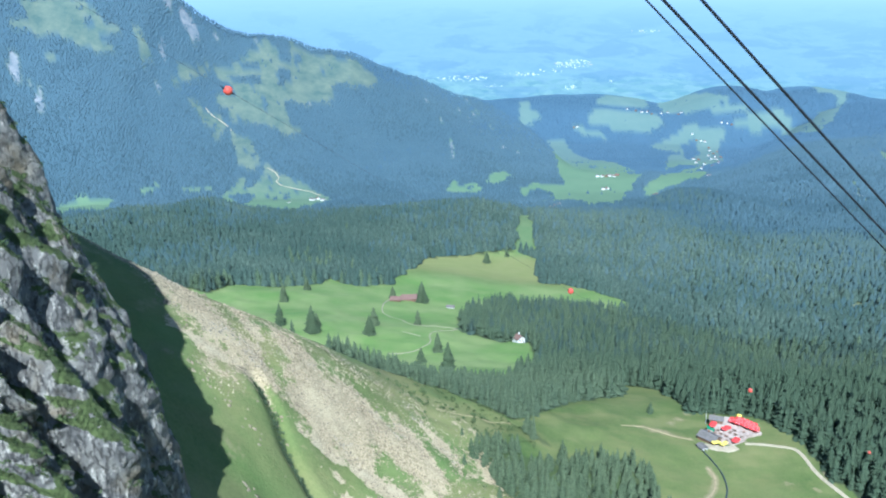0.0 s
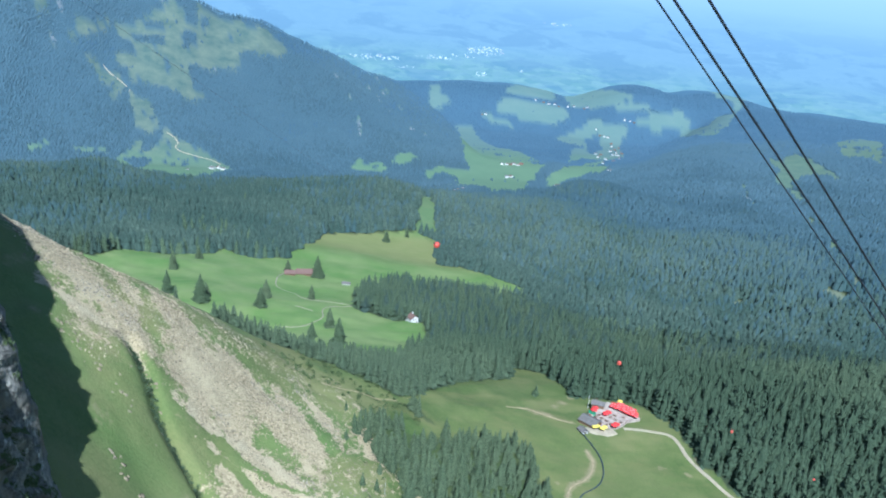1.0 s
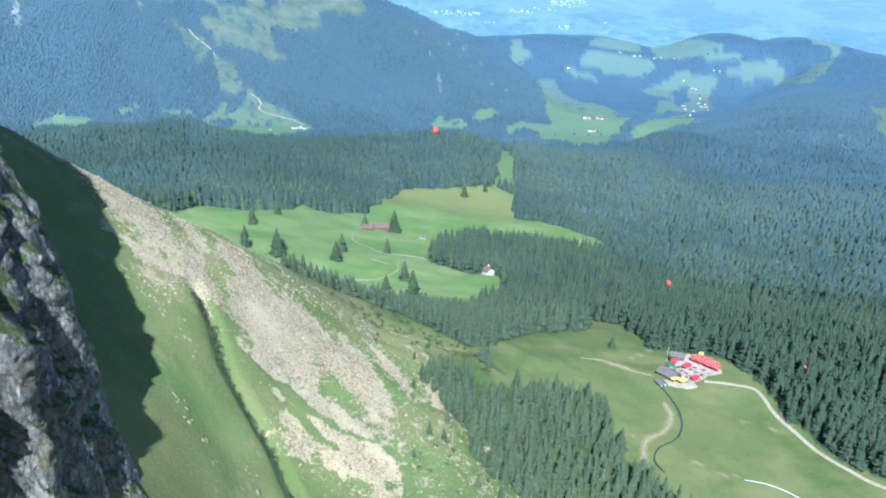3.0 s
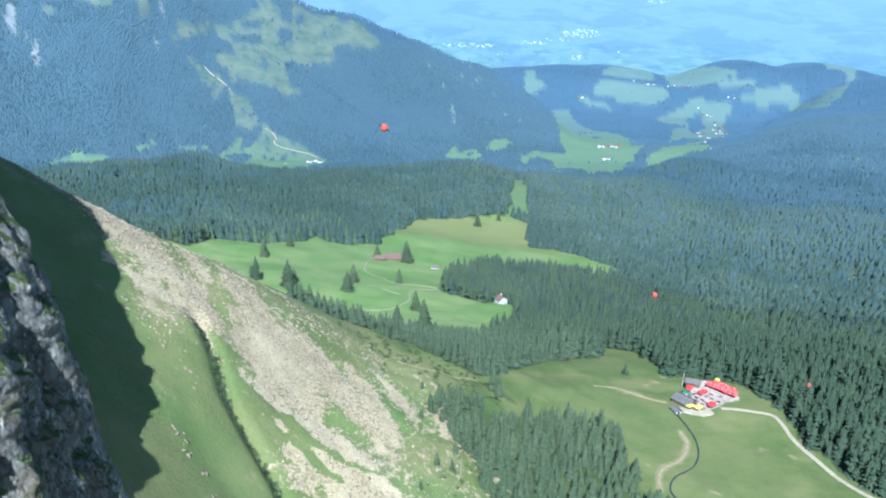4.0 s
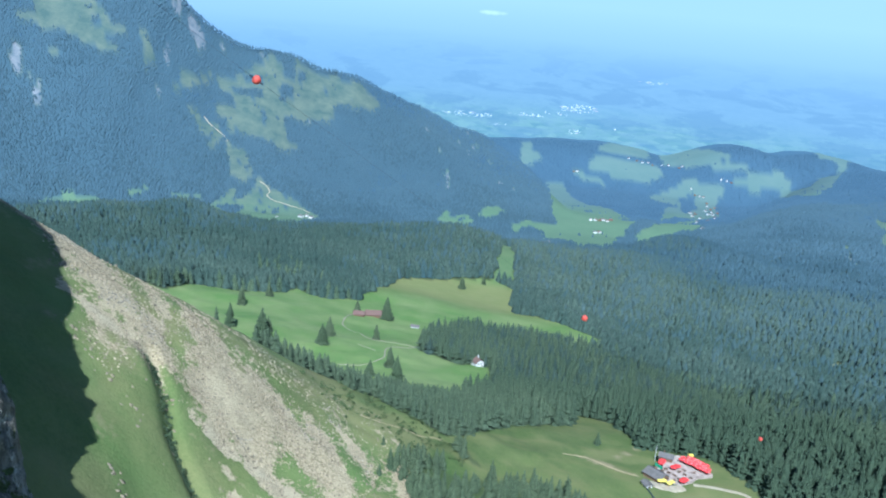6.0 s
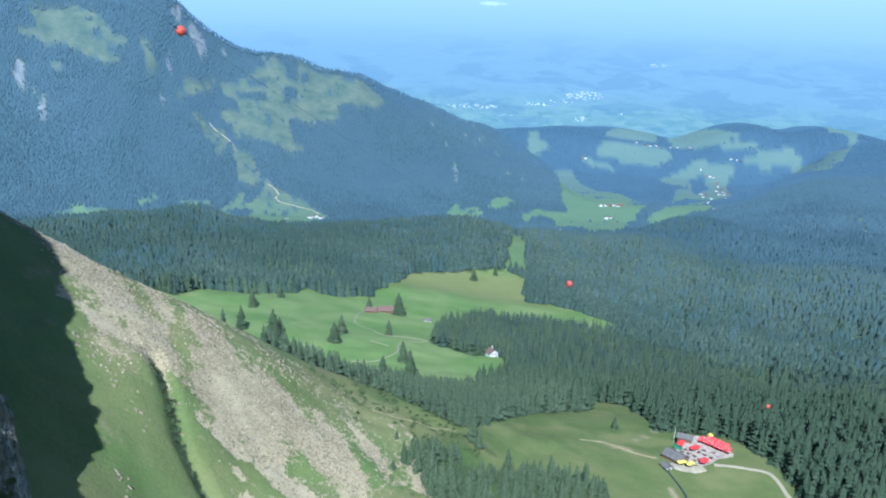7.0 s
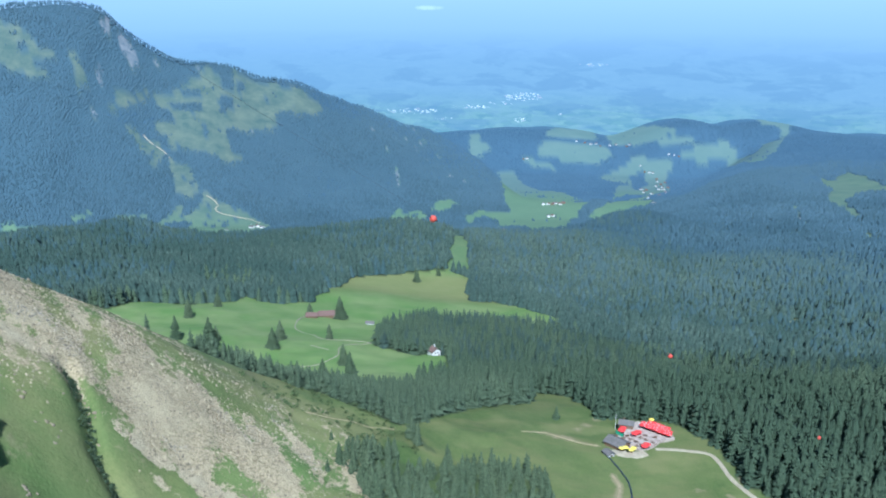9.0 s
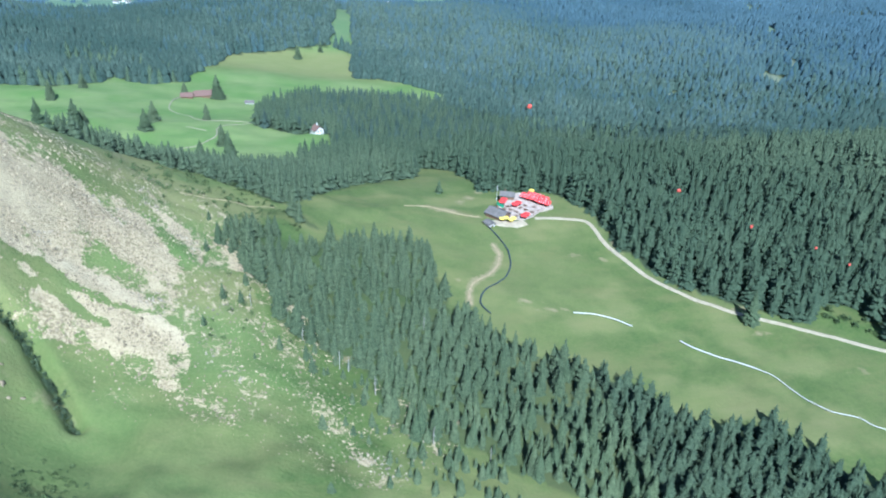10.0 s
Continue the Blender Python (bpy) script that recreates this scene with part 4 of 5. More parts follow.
# ---- rock buttress beside the cable ----
def cliff_mesh():
    """A sunlit face, a wall that runs back in shade, and the hidden rear, bent round two edges."""
    up = np.concatenate([np.linspace(20, 88, 20), np.linspace(90, 256, 250), np.linspace(260, 430, 40)])
    across = np.concatenate([np.linspace(-110, -42, 30), np.linspace(-41, 0, 130), np.linspace(0.5, 44, 90), np.linspace(46, 130, 34)])
    u, z = np.meshgrid(across, up)
    near = knots(z, (20, 125, 150, 164, 178, 192, 205, 250, 300, 430), (-54, -68, -71, -80, -87, -90, -97, -124, -143, -194), 5)
    far = knots(z, (20, 103, 136, 151, 166, 178, 191, 203, 218, 240, 272, 345, 430), (-46, -71, -79, -82, -88, -94, -99, -104, -110, -120, -144, -178, -225), 5)
    face, wall, rear = np.clip(-u, 0, None), np.clip(u / 40, 0, 1), np.clip(u - 40, 0, None)
    x = near + (far - near) * wall - 0.24 * face - 0.88 * rear
    y = 176 + 46 * wall - 0.97 * face + 0.48 * rear + 0.05 * (z - 150)
    slant = u + 0.50 * z
    buttress = 11.0 * (0.42 - np.abs(value_noise(slant, z * 0.15, 15, 111))) + 4.6 * (0.42 - np.abs(value_noise(slant * 1.1, z * 0.30, 6.5, 115)))
    blocks = 2.2 * value_noise(u + 0.3 * z, (z - 0.3 * u) * 0.55, 3.4, 121) + 0.9 * value_noise(u, z * 0.8, 1.7, 122) + 0.35 * value_noise(u, z, 0.9, 123)
    blocks = blocks + 3.6 * (0.4 - np.abs(value_noise(slant * 0.9, z * 0.22, 4.2, 125))) + 1.9 * (0.4 - np.abs(value_noise(slant * 0.8 + 50, z * 0.35, 1.9, 127)))
    shelf = 1.0 * np.mod((z + 0.6 * u + 3.0 * value_noise(u, z, 14, 131)) / 12.0, 1.0)
    edges = 0.45 + 0.55 * smooth(0, 12, np.abs(u)) * smooth(0, 12, np.abs(u - 40))
    gully = 12.0 * np.exp(-(((u + 13 + 3.5 * value_noise(z, z * 0, 28, 151)) / 5.2) ** 2)) + 7.0 * np.exp(-(((u + 31 + 4 * value_noise(z, z * 0, 24, 153)) / 4.0) ** 2))
    gully = gully + 10.0 * np.exp(-(((u - 9 + 3.0 * value_noise(z, z * 0, 30, 155)) / 3.6) ** 2)) + 5.0 * np.exp(-(((u - 24 + 4.0 * value_noise(z, z * 0, 22, 157)) / 2.8) ** 2))
    out = (buttress + blocks - shelf) * edges * (1 - 0.4 * smooth(-2, 5, u)) - gully
    a, b = smooth(-8, 6, u), smooth(34, 48, u)
    x = x + out * (0.97 * (1 - a) + 0.93 * a * (1 - b) + 0.48 * b)
    y = y + out * (-0.24 * (1 - a) + 0.36 * a * (1 - b) + 0.88 * b)
    x = x - 2.4
    z = z + 0.8 * fractal(u, z, 9, 141, 3)
    return arrays_mesh("cliff", np.stack([x.ravel(), y.ravel(), z.ravel()], 1), grid_faces(len(up), len(across)), ROCK)


cliff = tagged(new("cliff", cliff_mesh()), "steep grey limestone cliff with grassy ledges", "cliff", kind="structure")


# ---- buildings ----
def slab(bm, x0, x1, y0, y1, z0, z1, soften=0.0):
    """A box between limits, its edges broken a little."""
    made = bmesh.ops.create_cube(bm, size=1.0, matrix=Matrix.Translation(((x0 + x1) / 2, (y0 + y1) / 2, (z0 + z1) / 2)) @ Matrix.Diagonal((x1 - x0, y1 - y0, z1 - z0, 1)))
    if soften:
        edges = list({e for v in made["verts"] for e in v.link_edges})
        bmesh.ops.bevel(bm, geom=edges, offset=soften, segments=1, affect="EDGES")


def prism(bm, outline, y0, y1):
    """An outline in x and z, drawn out along y."""
    front = [bm.verts.new((px, y0, pz)) for px, pz in outline]
    back = [bm.verts.new((px, y1, pz)) for px, pz in outline]
    bm.faces.new(front), bm.faces.new(back[::-1])
    for i in range(len(outline)):
        j = (i + 1) % len(outline)
        bm.faces.new((front[j], front[i], back[i], back[j]))


def house(name, wide, deep, eaves, ridge, walls, tiles, label, windows=2, chimney=True, category="house"):
    """A gabled house with the ridge along y; its base at 0."""
    top = new(name)
    w, d = wide / 2, deep / 2
    bm = bmesh.new()
    prism(bm, [(-w, -1.5), (w, -1.5), (w, eaves), (0, ridge - 0.15), (-w, eaves)], -d, d)
    part("wall", bm, walls, top)
    slope = (ridge - eaves) / w
    over, thick = 0.7, 0.28
    for side in (-1, 1):
        bm = bmesh.new()
        prism(bm, [(0, ridge + 0.02), (side * (w + over), ridge - slope * (w + over) + 0.02), (side * (w + over), ridge - slope * (w + over) + thick), (0, ridge + thick)][::side], -d - over, d + over)
        part("roof", bm, tiles, top)
    if chimney:
        bm = bmesh.new()
        slab(bm, w * 0.35, w * 0.35 + 0.8, d * 0.3, d * 0.3 + 0.8, eaves, ridge + 0.9, 0.05)
        part("chimney", bm, walls, top)
    for k in range(windows):
        px = -w + wide * (k + 1) / (windows + 1)
        bm = bmesh.new()
        slab(bm, px - 0.55, px + 0.55, -d - 0.06, -d + 0.02, eaves - 1.75, eaves - 0.55, 0.02)
        window = part("window", bm, TIMBER, top)
        bm = bmesh.new()
        slab(bm, px - 0.43, px + 0.43, -d - 0.075, -d - 0.055, eaves - 1.63, eaves - 0.67)
        part("pane", bm, WINDOW, window)
    bm = bmesh.new()
    slab(bm, w - 1.9, w - 0.9, -d - 0.05, -d + 0.02, -0.2, 1.95, 0.02)
    part("door", bm, TIMBER, top)
    return tagged(top, label, category)


def stand_on(ob, px, py, turned=0.0, lift=0.0, scale=1.0):
    ob.matrix_basis = pose(px, py, float(height(px, py)) + lift, 0, 0, turned) @ Matrix.Scale(scale, 4)
    return ob


# mountain inn with its terrace
TERRACE = 1.5
terrace = new("inn_terrace")
bm = bmesh.new()
outline = [(-13, -4), (-6, -12), (1, -12), (6, -9), (10, -4), (19, 0), (17, 11), (5, 18), (-4, 15), (-11, 3)]
low = [bm.verts.new((px, py, -4.0)) for px, py in outline]
high = [bm.verts.new((px, py, 0.0)) for px, py in outline]
bm.faces.new(low[::-1]), bm.faces.new(high)
for i in range(len(outline)):
    j = (i + 1) % len(outline)
    bm.faces.new((low[i], low[j], high[j], high[i]))
part("deck", bm, PAVING, terrace)
bm = bmesh.new()
for (px, py), (qx, qy) in zip(outline[1:5], outline[2:6]):
    ring(bm, [(px, py, 0.95), (qx, qy, 0.95)], [0.05, 0.05], 5)
part("rail", bm, TIMBER, terrace)
for (px, py), (qx, qy) in zip(outline[1:5], outline[2:6]):
    for k in range(3):
        bm = bmesh.new()
        cx, cy = px + (qx - px) * k / 3, py + (qy - py) * k / 3
        slab(bm, cx - 0.06, cx + 0.06, cy - 0.06, cy + 0.06, 0.0, 1.0, 0.01)
        part("post", bm, TIMBER, terrace)
terrace.matrix_basis = pose(160.2, 426, TERRACE)
tagged(terrace, "pale paved terrace of a mountain inn", "terrace")

inn = house("mountain_inn", 8.5, 11, 2.4, 4.3, TIMBER, ROOF_GREY, "low mountain inn with weathered grey roof", 3)
inn.matrix_basis = pose(147.8, 419.4, 1.2, 0, 0, 40) @ Matrix.Scale(0.92, 4)
lodge = house("kitchen_building", 6.0, 9, 2.8, 4.4, TIMBER, ROOF_GREY, "small timber kitchen building behind the terrace", 2)
lodge.matrix_basis = pose(157.4, 438.6, TERRACE, 0, 0, 70) @ Matrix.Scale(0.8, 4)
shed = house("start_shed", 3.4, 4.4, 2.3, 3.0, PLASTER, ROOF_GREY, "white start shed of the summer toboggan run", 1, False, "shed")
shed.matrix_basis = pose(141.0, 409.5, 1.0, 0, 0, 20)

screen = new("wind_screen")
bm = bmesh.new()
slab(bm, -2.6, 2.6, -0.06, 0.06, 0.0, 2.0, 0.03)
part("panel", bm, GREEN_PAINT, screen)
for px in (-2.6, 0.0, 2.6):
    bm = bmesh.new()
    slab(bm, px - 0.07, px + 0.07, -0.09, 0.09, 0.0, 2.15, 0.02)
    part("post", bm, STEEL, screen)
screen.matrix_basis = pose(151.3, 429, TERRACE, 0, 0, -55)
tagged(screen, "green wind screen at the terrace edge", "screen")


def parasol(name, cloth, label, wide=3.3, marked=False):
    top = new(name)
    r = wide / 2
    bm = bmesh.new()
    peak = bm.verts.new((0, 0, 3.0))
    rims = []
    for drop, grow in ((2.55, 0.62), (2.28, 1.0), (2.05, 1.0)):
        rims.append([bm.verts.new((r * grow * math.cos(radians(45 * i + 22.5)), r * grow * math.sin(radians(45 * i + 22.5)), drop - (0.05 if i % 2 else 0.0))) for i in range(8)])
    for i in range(8):
        j = (i + 1) % 8
        bm.faces.new((peak, rims[0][i], rims[0][j]))
        bm.faces.new((rims[0][i], rims[1][i], rims[1][j], rims[0][j]))
        bm.faces.new((rims[1][i], rims[2][i], rims[2][j], rims[1][j]))
    canopy = part("canopy", bm, cloth, top)
    if marked:
        for k in range(4):
            bm = bmesh.new()
            slab(bm, -0.26, 0.26, -0.13, 0.13, -0.01, 0.01)
            mark = part("mark", bm, WHITE_CLOTH, canopy)
            mark.matrix_basis = pose(0, 0, 0, 0, 0, 90 * k) @ pose(0, -r * 0.66, 2.54, 24, 0, 0)
    bm = bmesh.new()
    ring(bm, [(0, 0, 0.1), (0, 0, 2.95)], [0.035, 0.03], 6)
    part("pole", bm, STEEL, top)
    bm = bmesh.new()
    ring(bm, [(0, 0, 0.0), (0, 0, 0.07), (0, 0, 0.12)], [0.42, 0.42, 0.3], 10)
    part("base", bm, PAVING, top)
    return tagged(top, label, "parasol", "parasols on the terrace")


red = parasol("parasol", RED_CLOTH, "open red parasol with white markings on the terrace", marked=True)
plain = parasol("parasol", RED_CLOTH, "open plain red parasol over terrace tables", 3.9)
gold = parasol("parasol", YELLOW_CLOTH, "open yellow parasol beside the inn", 3.0)
prng = np.random.RandomState(9)
first = True
for i in range(7):
    for j in range(3):
        if (i, j) in ((0, 2), (6, 2)):
            continue
        px, py = 165.2 + i * 1.75 + j * 1.5 + prng.uniform(-0.25, 0.25), 436.0 - i * 1.75 + j * 2.35 + prng.uniform(-0.25, 0.25)
        place = pose(px, py, TERRACE, 0, 0, prng.uniform(0, 90))
        if first:
            red.matrix_basis, first = place, False
        else:
            copy_thing(red, place)
for k, (px, py) in enumerate([(154.2, 433.2), (152.8, 430.9), (160.8, 428.6), (158.6, 427.2), (161.8, 415.8), (160.2, 414.4)]):
    place = pose(px, py, TERRACE, 0, 0, 20 * k)
    plain.matrix_basis = place if k == 0 else plain.matrix_basis
    if k:
        copy_thing(plain, place)
for k, (px, py) in enumerate([(148.0, 412.0), (150.2, 412.8), (152.2, 410.2), (154.0, 411.8), (171.5, 441.5)]):
    place = pose(px, py, float(height(px, py)) + 0.25 if k < 4 else TERRACE, 0, 0, 25 * k)
    gold.matrix_basis = place if k == 0 else gold.matrix_basis
    if k:
        copy_thing(gold, place)


def bench_table():
    top = new("picnic_table")
    for name, x0, x1, z in (("tabletop", -0.4, 0.4, 0.74), ("bench", -0.85, -0.55, 0.44), ("bench", 0.55, 0.85, 0.44)):
        bm = bmesh.new()
        slab(bm, x0, x1, -1.0, 1.0, z - 0.05, z, 0.01)
        part(name, bm, TIMBER, top)
    for py in (-0.7, 0.7):
        bm = bmesh.new()
        slab(bm, -0.8, 0.8, py - 0.05, py + 0.05, 0.33, 0.40, 0.01)
        slab(bm, -0.3, -0.2, py - 0.05, py + 0.05, 0.0, 0.70, 0.01)
        slab(bm, 0.2, 0.3, py - 0.05, py + 0.05, 0.0, 0.70, 0.01)
        part("leg", bm, TIMBER, top)
    return tagged(top, "wooden table with benches on the terrace", "table", "tables on the terrace")


table = bench_table()
for k, (px, py) in enumerate([(155.7, 424.5), (158.0, 422.0), (163.7, 423.6), (166.2, 420.5), (159.7, 418.6), (164.5, 428.0), (152.6, 425.6), (155.0, 428.2), (168.8, 425.8), (163.2, 419.4), (161.4, 425.9), (156.9, 417.2)]):
    place = pose(px, py, TERRACE, 0, 0, 35 + 9 * k)
    if k == 0:
        table.matrix_basis = place
    else:
        copy_thing(table, place)


def mast(px, py, tall):
    top = new("flag_mast")
    bm = bmesh.new()
    ring(bm, [(0, 0, -0.4), (0, 0, tall * 0.5), (0, 0, tall)], [0.14, 0.11, 0.07], 8)
    part("pole", bm, PLASTER, top)
    bm = bmesh.new()
    bmesh.ops.create_icosphere(bm, subdivisions=1, radius=0.13, matrix=Matrix.Translation((0, 0, tall + 0.1)))
    part("finial", bm, STEEL, top)
    tagged(top, "tall pale wooden mast behind the inn", "mast", "masts behind the inn")
    return stand_on(top, px, py)


mast(152.3, 441.0, 9.0), mast(146.8, 459.0, 8.0)

# alp buildings, chalet and hut
barn = house("alp_barn", 9.5, 20, 3.2, 6.6, TIMBER, ROOF_RED, "long alpine barn with red-brown roof", 3, False, "barn")
stand_on(barn, -33, 872, 96)
stable = house("alp_stable", 7.5, 11, 2.8, 5.2, TIMBER, ROOF_RED, "lower stable with red-brown roof beside the barn", 2, False, "barn")
stand_on(stable, -49, 864, 90)
chalet = house("chalet", 7.5, 9.0, 4.6, 7.2, PLASTER, ROOF_RED, "white chalet with steep red-brown roof at the wood's edge", 2)
stand_on(chalet, 67, 688, 28)
hut = house("field_hut", 4.5, 8, 2.2, 3.4, PLASTER, ROOF_GREY, "small pale hut on the pasture", 1, False, "hut")
stand_on(hut, 10, 851, 80)

# farms and village in the valley
hrng = np.random.RandomState(12)
kinds = [house("farmhouse", 12, 15, 5.5, 10.0, PLASTER, ROOF_RED, "white farmhouse with red-brown roof in the valley", 3),
         house("farmhouse", 13, 18, 4.8, 9.5, TIMBER, ROOF_RED, "brown timber farmhouse with red roof in the valley", 3),
         house("farmhouse", 14, 20, 6.5, 10.5, PLASTER, ROOF_GREY, "white house with grey roof in the valley", 3)]
VALLEY = [(973, 4481), (1013, 4459), (1039, 4444), (1070, 4450), (1089, 4431), (1388, 4231), (1412, 4218), (1430, 4204), (1142, 4447), (1180, 4468), (1224, 4422), (1241, 4427), (1239, 4201), (1247, 4145), (1266, 4135), (1282, 4125), (1278, 4044), (1086, 3630), (1019, 3366), (1097, 3591), (1032, 3303), (1263, 3983), (1240, 3849), (1171, 3594), (1106, 3359), (1047, 3247), (837, 2622), (1200, 3701), (1217, 3678), (1154, 3600), (1189, 3756), (1287, 3940), (987, 3179), (602, 2363), (614, 2383), (486, 2605), (501, 2604), (513, 2601), (525, 2612), (537, 2601), (552, 2625), (473, 2438), (487, 2445), (678, 4345), (696, 4350), (269, 2009), (283, 2036), (295, 2054)]
for k, (px, py) in enumerate(VALLEY):
    kind = kinds[k % 3]
    place = pose(px, py, float(height(px, py)), 0, 0, hrng.uniform(0, 180))
    ob = kind if k < 3 else copy_thing(kind, place)
    ob.matrix_basis = place @ Matrix.Diagonal((0.64, 0.64, 0.64, 1))
    tagged(ob, group="houses in the valley")
for px, py, turned, size, kind in ((-398, 2198, 80, 0.8, hut), (-352, 2298, 60, 0.7, kinds[2]), (-338, 2308, 20, 0.7, kinds[0]), (-322, 2288, 75, 0.6, kinds[2]), (-311, 2258, 50, 0.8, hut)):
    stand_on(copy_thing(kind, Matrix()), px, py, turned, 0.0, size)


# ---- roads, runs, ropes ----
def glide(points, step=3.0):
    """A smooth line through points in plan, one place every few metres."""
    pts = [Vector((*p, 0)) for p in points]
    pts = [pts[0] * 2 - pts[1]] + pts + [pts[-1] * 2 - pts[-2]]
    line = []
    for a, b, c, d in zip(pts, pts[1:], pts[2:], pts[3:]):
        count = max(2, int((c - b).length / step))
        for k in range(count):
            t = k / count
            line.append(0.5 * (2 * b + (c - a) * t + (2 * a - 5 * b + 4 * c - d) * t * t + (3 * b - a - 3 * c + d) * t ** 3))
    line.append(pts[-2])
    return line


def way(name, points, wide, material, label, lift=0.22, ragged=0.12, step=2.5, category="path"):
    """A worn strip that lies on the ground, with its edges let into it."""
    line = glide(points, step)
    bm = bmesh.new()
    rows = []
    for k, p in enumerate(line):
        ahead = line[min(k + 1, len(line) - 1)] - line[max(k - 1, 0)]
        out = Vector((ahead.y, -ahead.x, 0)).normalized()
        row = []
        for side, drop in ((-0.62, -0.5), (-0.5, 0.0), (0.0, 0.04), (0.5, 0.0), (0.62, -0.5)):
            edge = 1 + ragged * float(value_noise(p.x * 1.0 + side * 40, p.y, 4.0, 211))
            q = p + out * side * wide * edge
            row.append(bm.verts.new((q.x, q.y, float(height(q.x, q.y)) + lift + drop)))
        rows.append(row)
    for a, b in zip(rows, rows[1:]):
        for i in range(4):
            bm.faces.new((a[i], a[i + 1], b[i + 1], b[i]))
    mesh = bpy.data.meshes.new(name)
    bm.to_mesh(mesh)
    bm.free()
    mesh.materials.append(material)
    return tagged(new(name, mesh), label, category, kind="structure")


ROAD = [(166, 415), (176, 414.5), (185, 413), (192, 410), (194, 400), (194, 388), (198, 371), (208, 345), (223, 326), (235, 316), (248, 307), (262, 296), (280, 283), (330, 250)]
way("road", ROAD, 2.1, GRAVEL, "pale gravel road along the forest edge", category="road")
way("path_yard", [(139.5, 411), (144, 411.5), (149, 409.5), (154, 409), (160, 411)], 4.2, GRAVEL, "pale gravel yard before the inn", 0.5, 0.5)
way("path_slope", [(-3, 387.5), (4, 390), (13, 394), (36, 403)], 0.5, EARTH, "narrow trodden path along the slope")
way("path_meadow", [(100, 426), (106, 427.2), (113.8, 429), (121.9, 425.3), (128.7, 422), (138, 419.5)], 0.7, EARTH, "worn earth path across the meadow to the inn", ragged=0.8)
way("path_run", [(138.5, 391.3), (139.6, 381.6), (136, 371.2), (130.9, 363), (124.4, 357.7), (120, 352.7), (116.8, 343.6), (116.6, 336.6)], 0.8, EARTH, "bare earth strip beside the toboggan run", ragged=0.9)
way("path_alp_a", [(-56, 874), (-60, 835), (-59, 804), (-51, 785), (-41, 774), (-28, 747), (-10, 735), (16, 726)], 0.95, TRACK, "pale farm track across the pasture", 0.3)
way("path_alp_b", [(-34, 702), (-18, 690)], 0.95, TRACK, "short pale track across the pasture", 0.3)
way("path_alp_c", [(15, 724), (-2, 711), (-10, 696), (-10, 667), (-25, 644), (-43, 638)], 0.95, TRACK, "pale track across the pasture", 0.3)
way("path_gully", [(-730, 2696), (-700, 2672), (-681, 2662), (-657, 2651), (-640, 2632)], 2.2, GRAVEL, "pale stony stream bed below the mountain", 1.0, 0.7, 8)
way("path_farm", [(-506, 2478), (-482, 2461), (-466, 2435), (-472, 2422), (-452, 2398), (-417, 2382), (-369, 2374), (-337, 2353)], 1.9, GRAVEL, "pale winding farm track below the mountain", 1.0, 0.4, 8)


def chute(points, wide, material, label, lift=0.35):
    """A trough of the toboggan run on its low stand."""
    line = glide(points, 1.5)
    top = new("toboggan_run")
    rows, bm = [], bmesh.new()
    profile = [(-0.62, 0.30), (-0.5, 0.34), (-0.36, 0.05), (0.0, -0.06), (0.36, 0.05), (0.5, 0.34), (0.62, 0.30), (0.40, -0.05), (0.0, -0.2), (-0.40, -0.05)]
    for k, p in enumerate(line):
        ahead = line[min(k + 1, len(line) - 1)] - line[max(k - 1, 0)]
        out = Vector((ahead.y, -ahead.x, 0)).normalized()
        z = float(height(p.x, p.y)) + lift
        rows.append([bm.verts.new((p.x + out.x * u * wide, p.y + out.y * u * wide, z + v * wide)) for u, v in profile])
    for a, b in zip(rows, rows[1:]):
        for i in range(len(profile)):
            j = (i + 1) % len(profile)
            bm.faces.new((a[i], a[j], b[j], b[i]))
    part("channel", bm, material, top)
    for p in line[2::4]:
        bm = bmesh.new()
        z = float(height(p.x, p.y))
        slab(bm, p.x - 0.35, p.x + 0.35, p.y - 0.06, p.y + 0.06, z - 0.5, z + lift - 0.1)
        part("support", bm, STEEL, top)
    return tagged(top, label, "toboggan run", "troughs of the toboggan run")


chute([(139.4, 410), (140.9, 404.2), (143, 394.9), (144.3, 385.9), (143.5, 376.4), (141.6, 368.7), (137.1, 359.3), (131.8, 353.7), (126.2, 349.4), (122.3, 343.4), (120.7, 337.6), (121.4, 333), (123, 329.4)], 0.55, CHUTE_DARK, "dark curved trough of the summer toboggan run")
chute([(159.1, 327.9), (166.4, 326.9), (171.8, 324.4), (176.9, 320.8), (181, 316.4)], 0.45, CHUTE_PALE, "bright metal trough of the toboggan run in the grass")
chute([(197.1, 304.1), (200.3, 299.1), (206.1, 293.1), (212.6, 286.8), (218.9, 280.6)], 0.5, CHUTE_PALE, "bright metal trough of the toboggan run on the slope")
chute([(218.9, 280.6), (223, 275.1), (224.9, 268), (227.1, 260), (231.7, 251), (239.6, 245.9), (245.4, 238.7), (275, 226)], 0.30, CHUTE_PALE, "long bright metal trough of the toboggan run")


def rope(name, start, end, thick, sag, label):
    top = new(name)
    a, b = Vector(start), Vector(end)
    bm = bmesh.new()
    ring(bm, [a.lerp(b, k / 40) - Vector((0, 0, 4 * sag * (k / 40) * (1 - k / 40))) for k in range(41)], [thick / 2] * 41, 6)
    part("strand", bm, STEEL, top)
    return tagged(top, label, "cable", "ropes of the cableway")


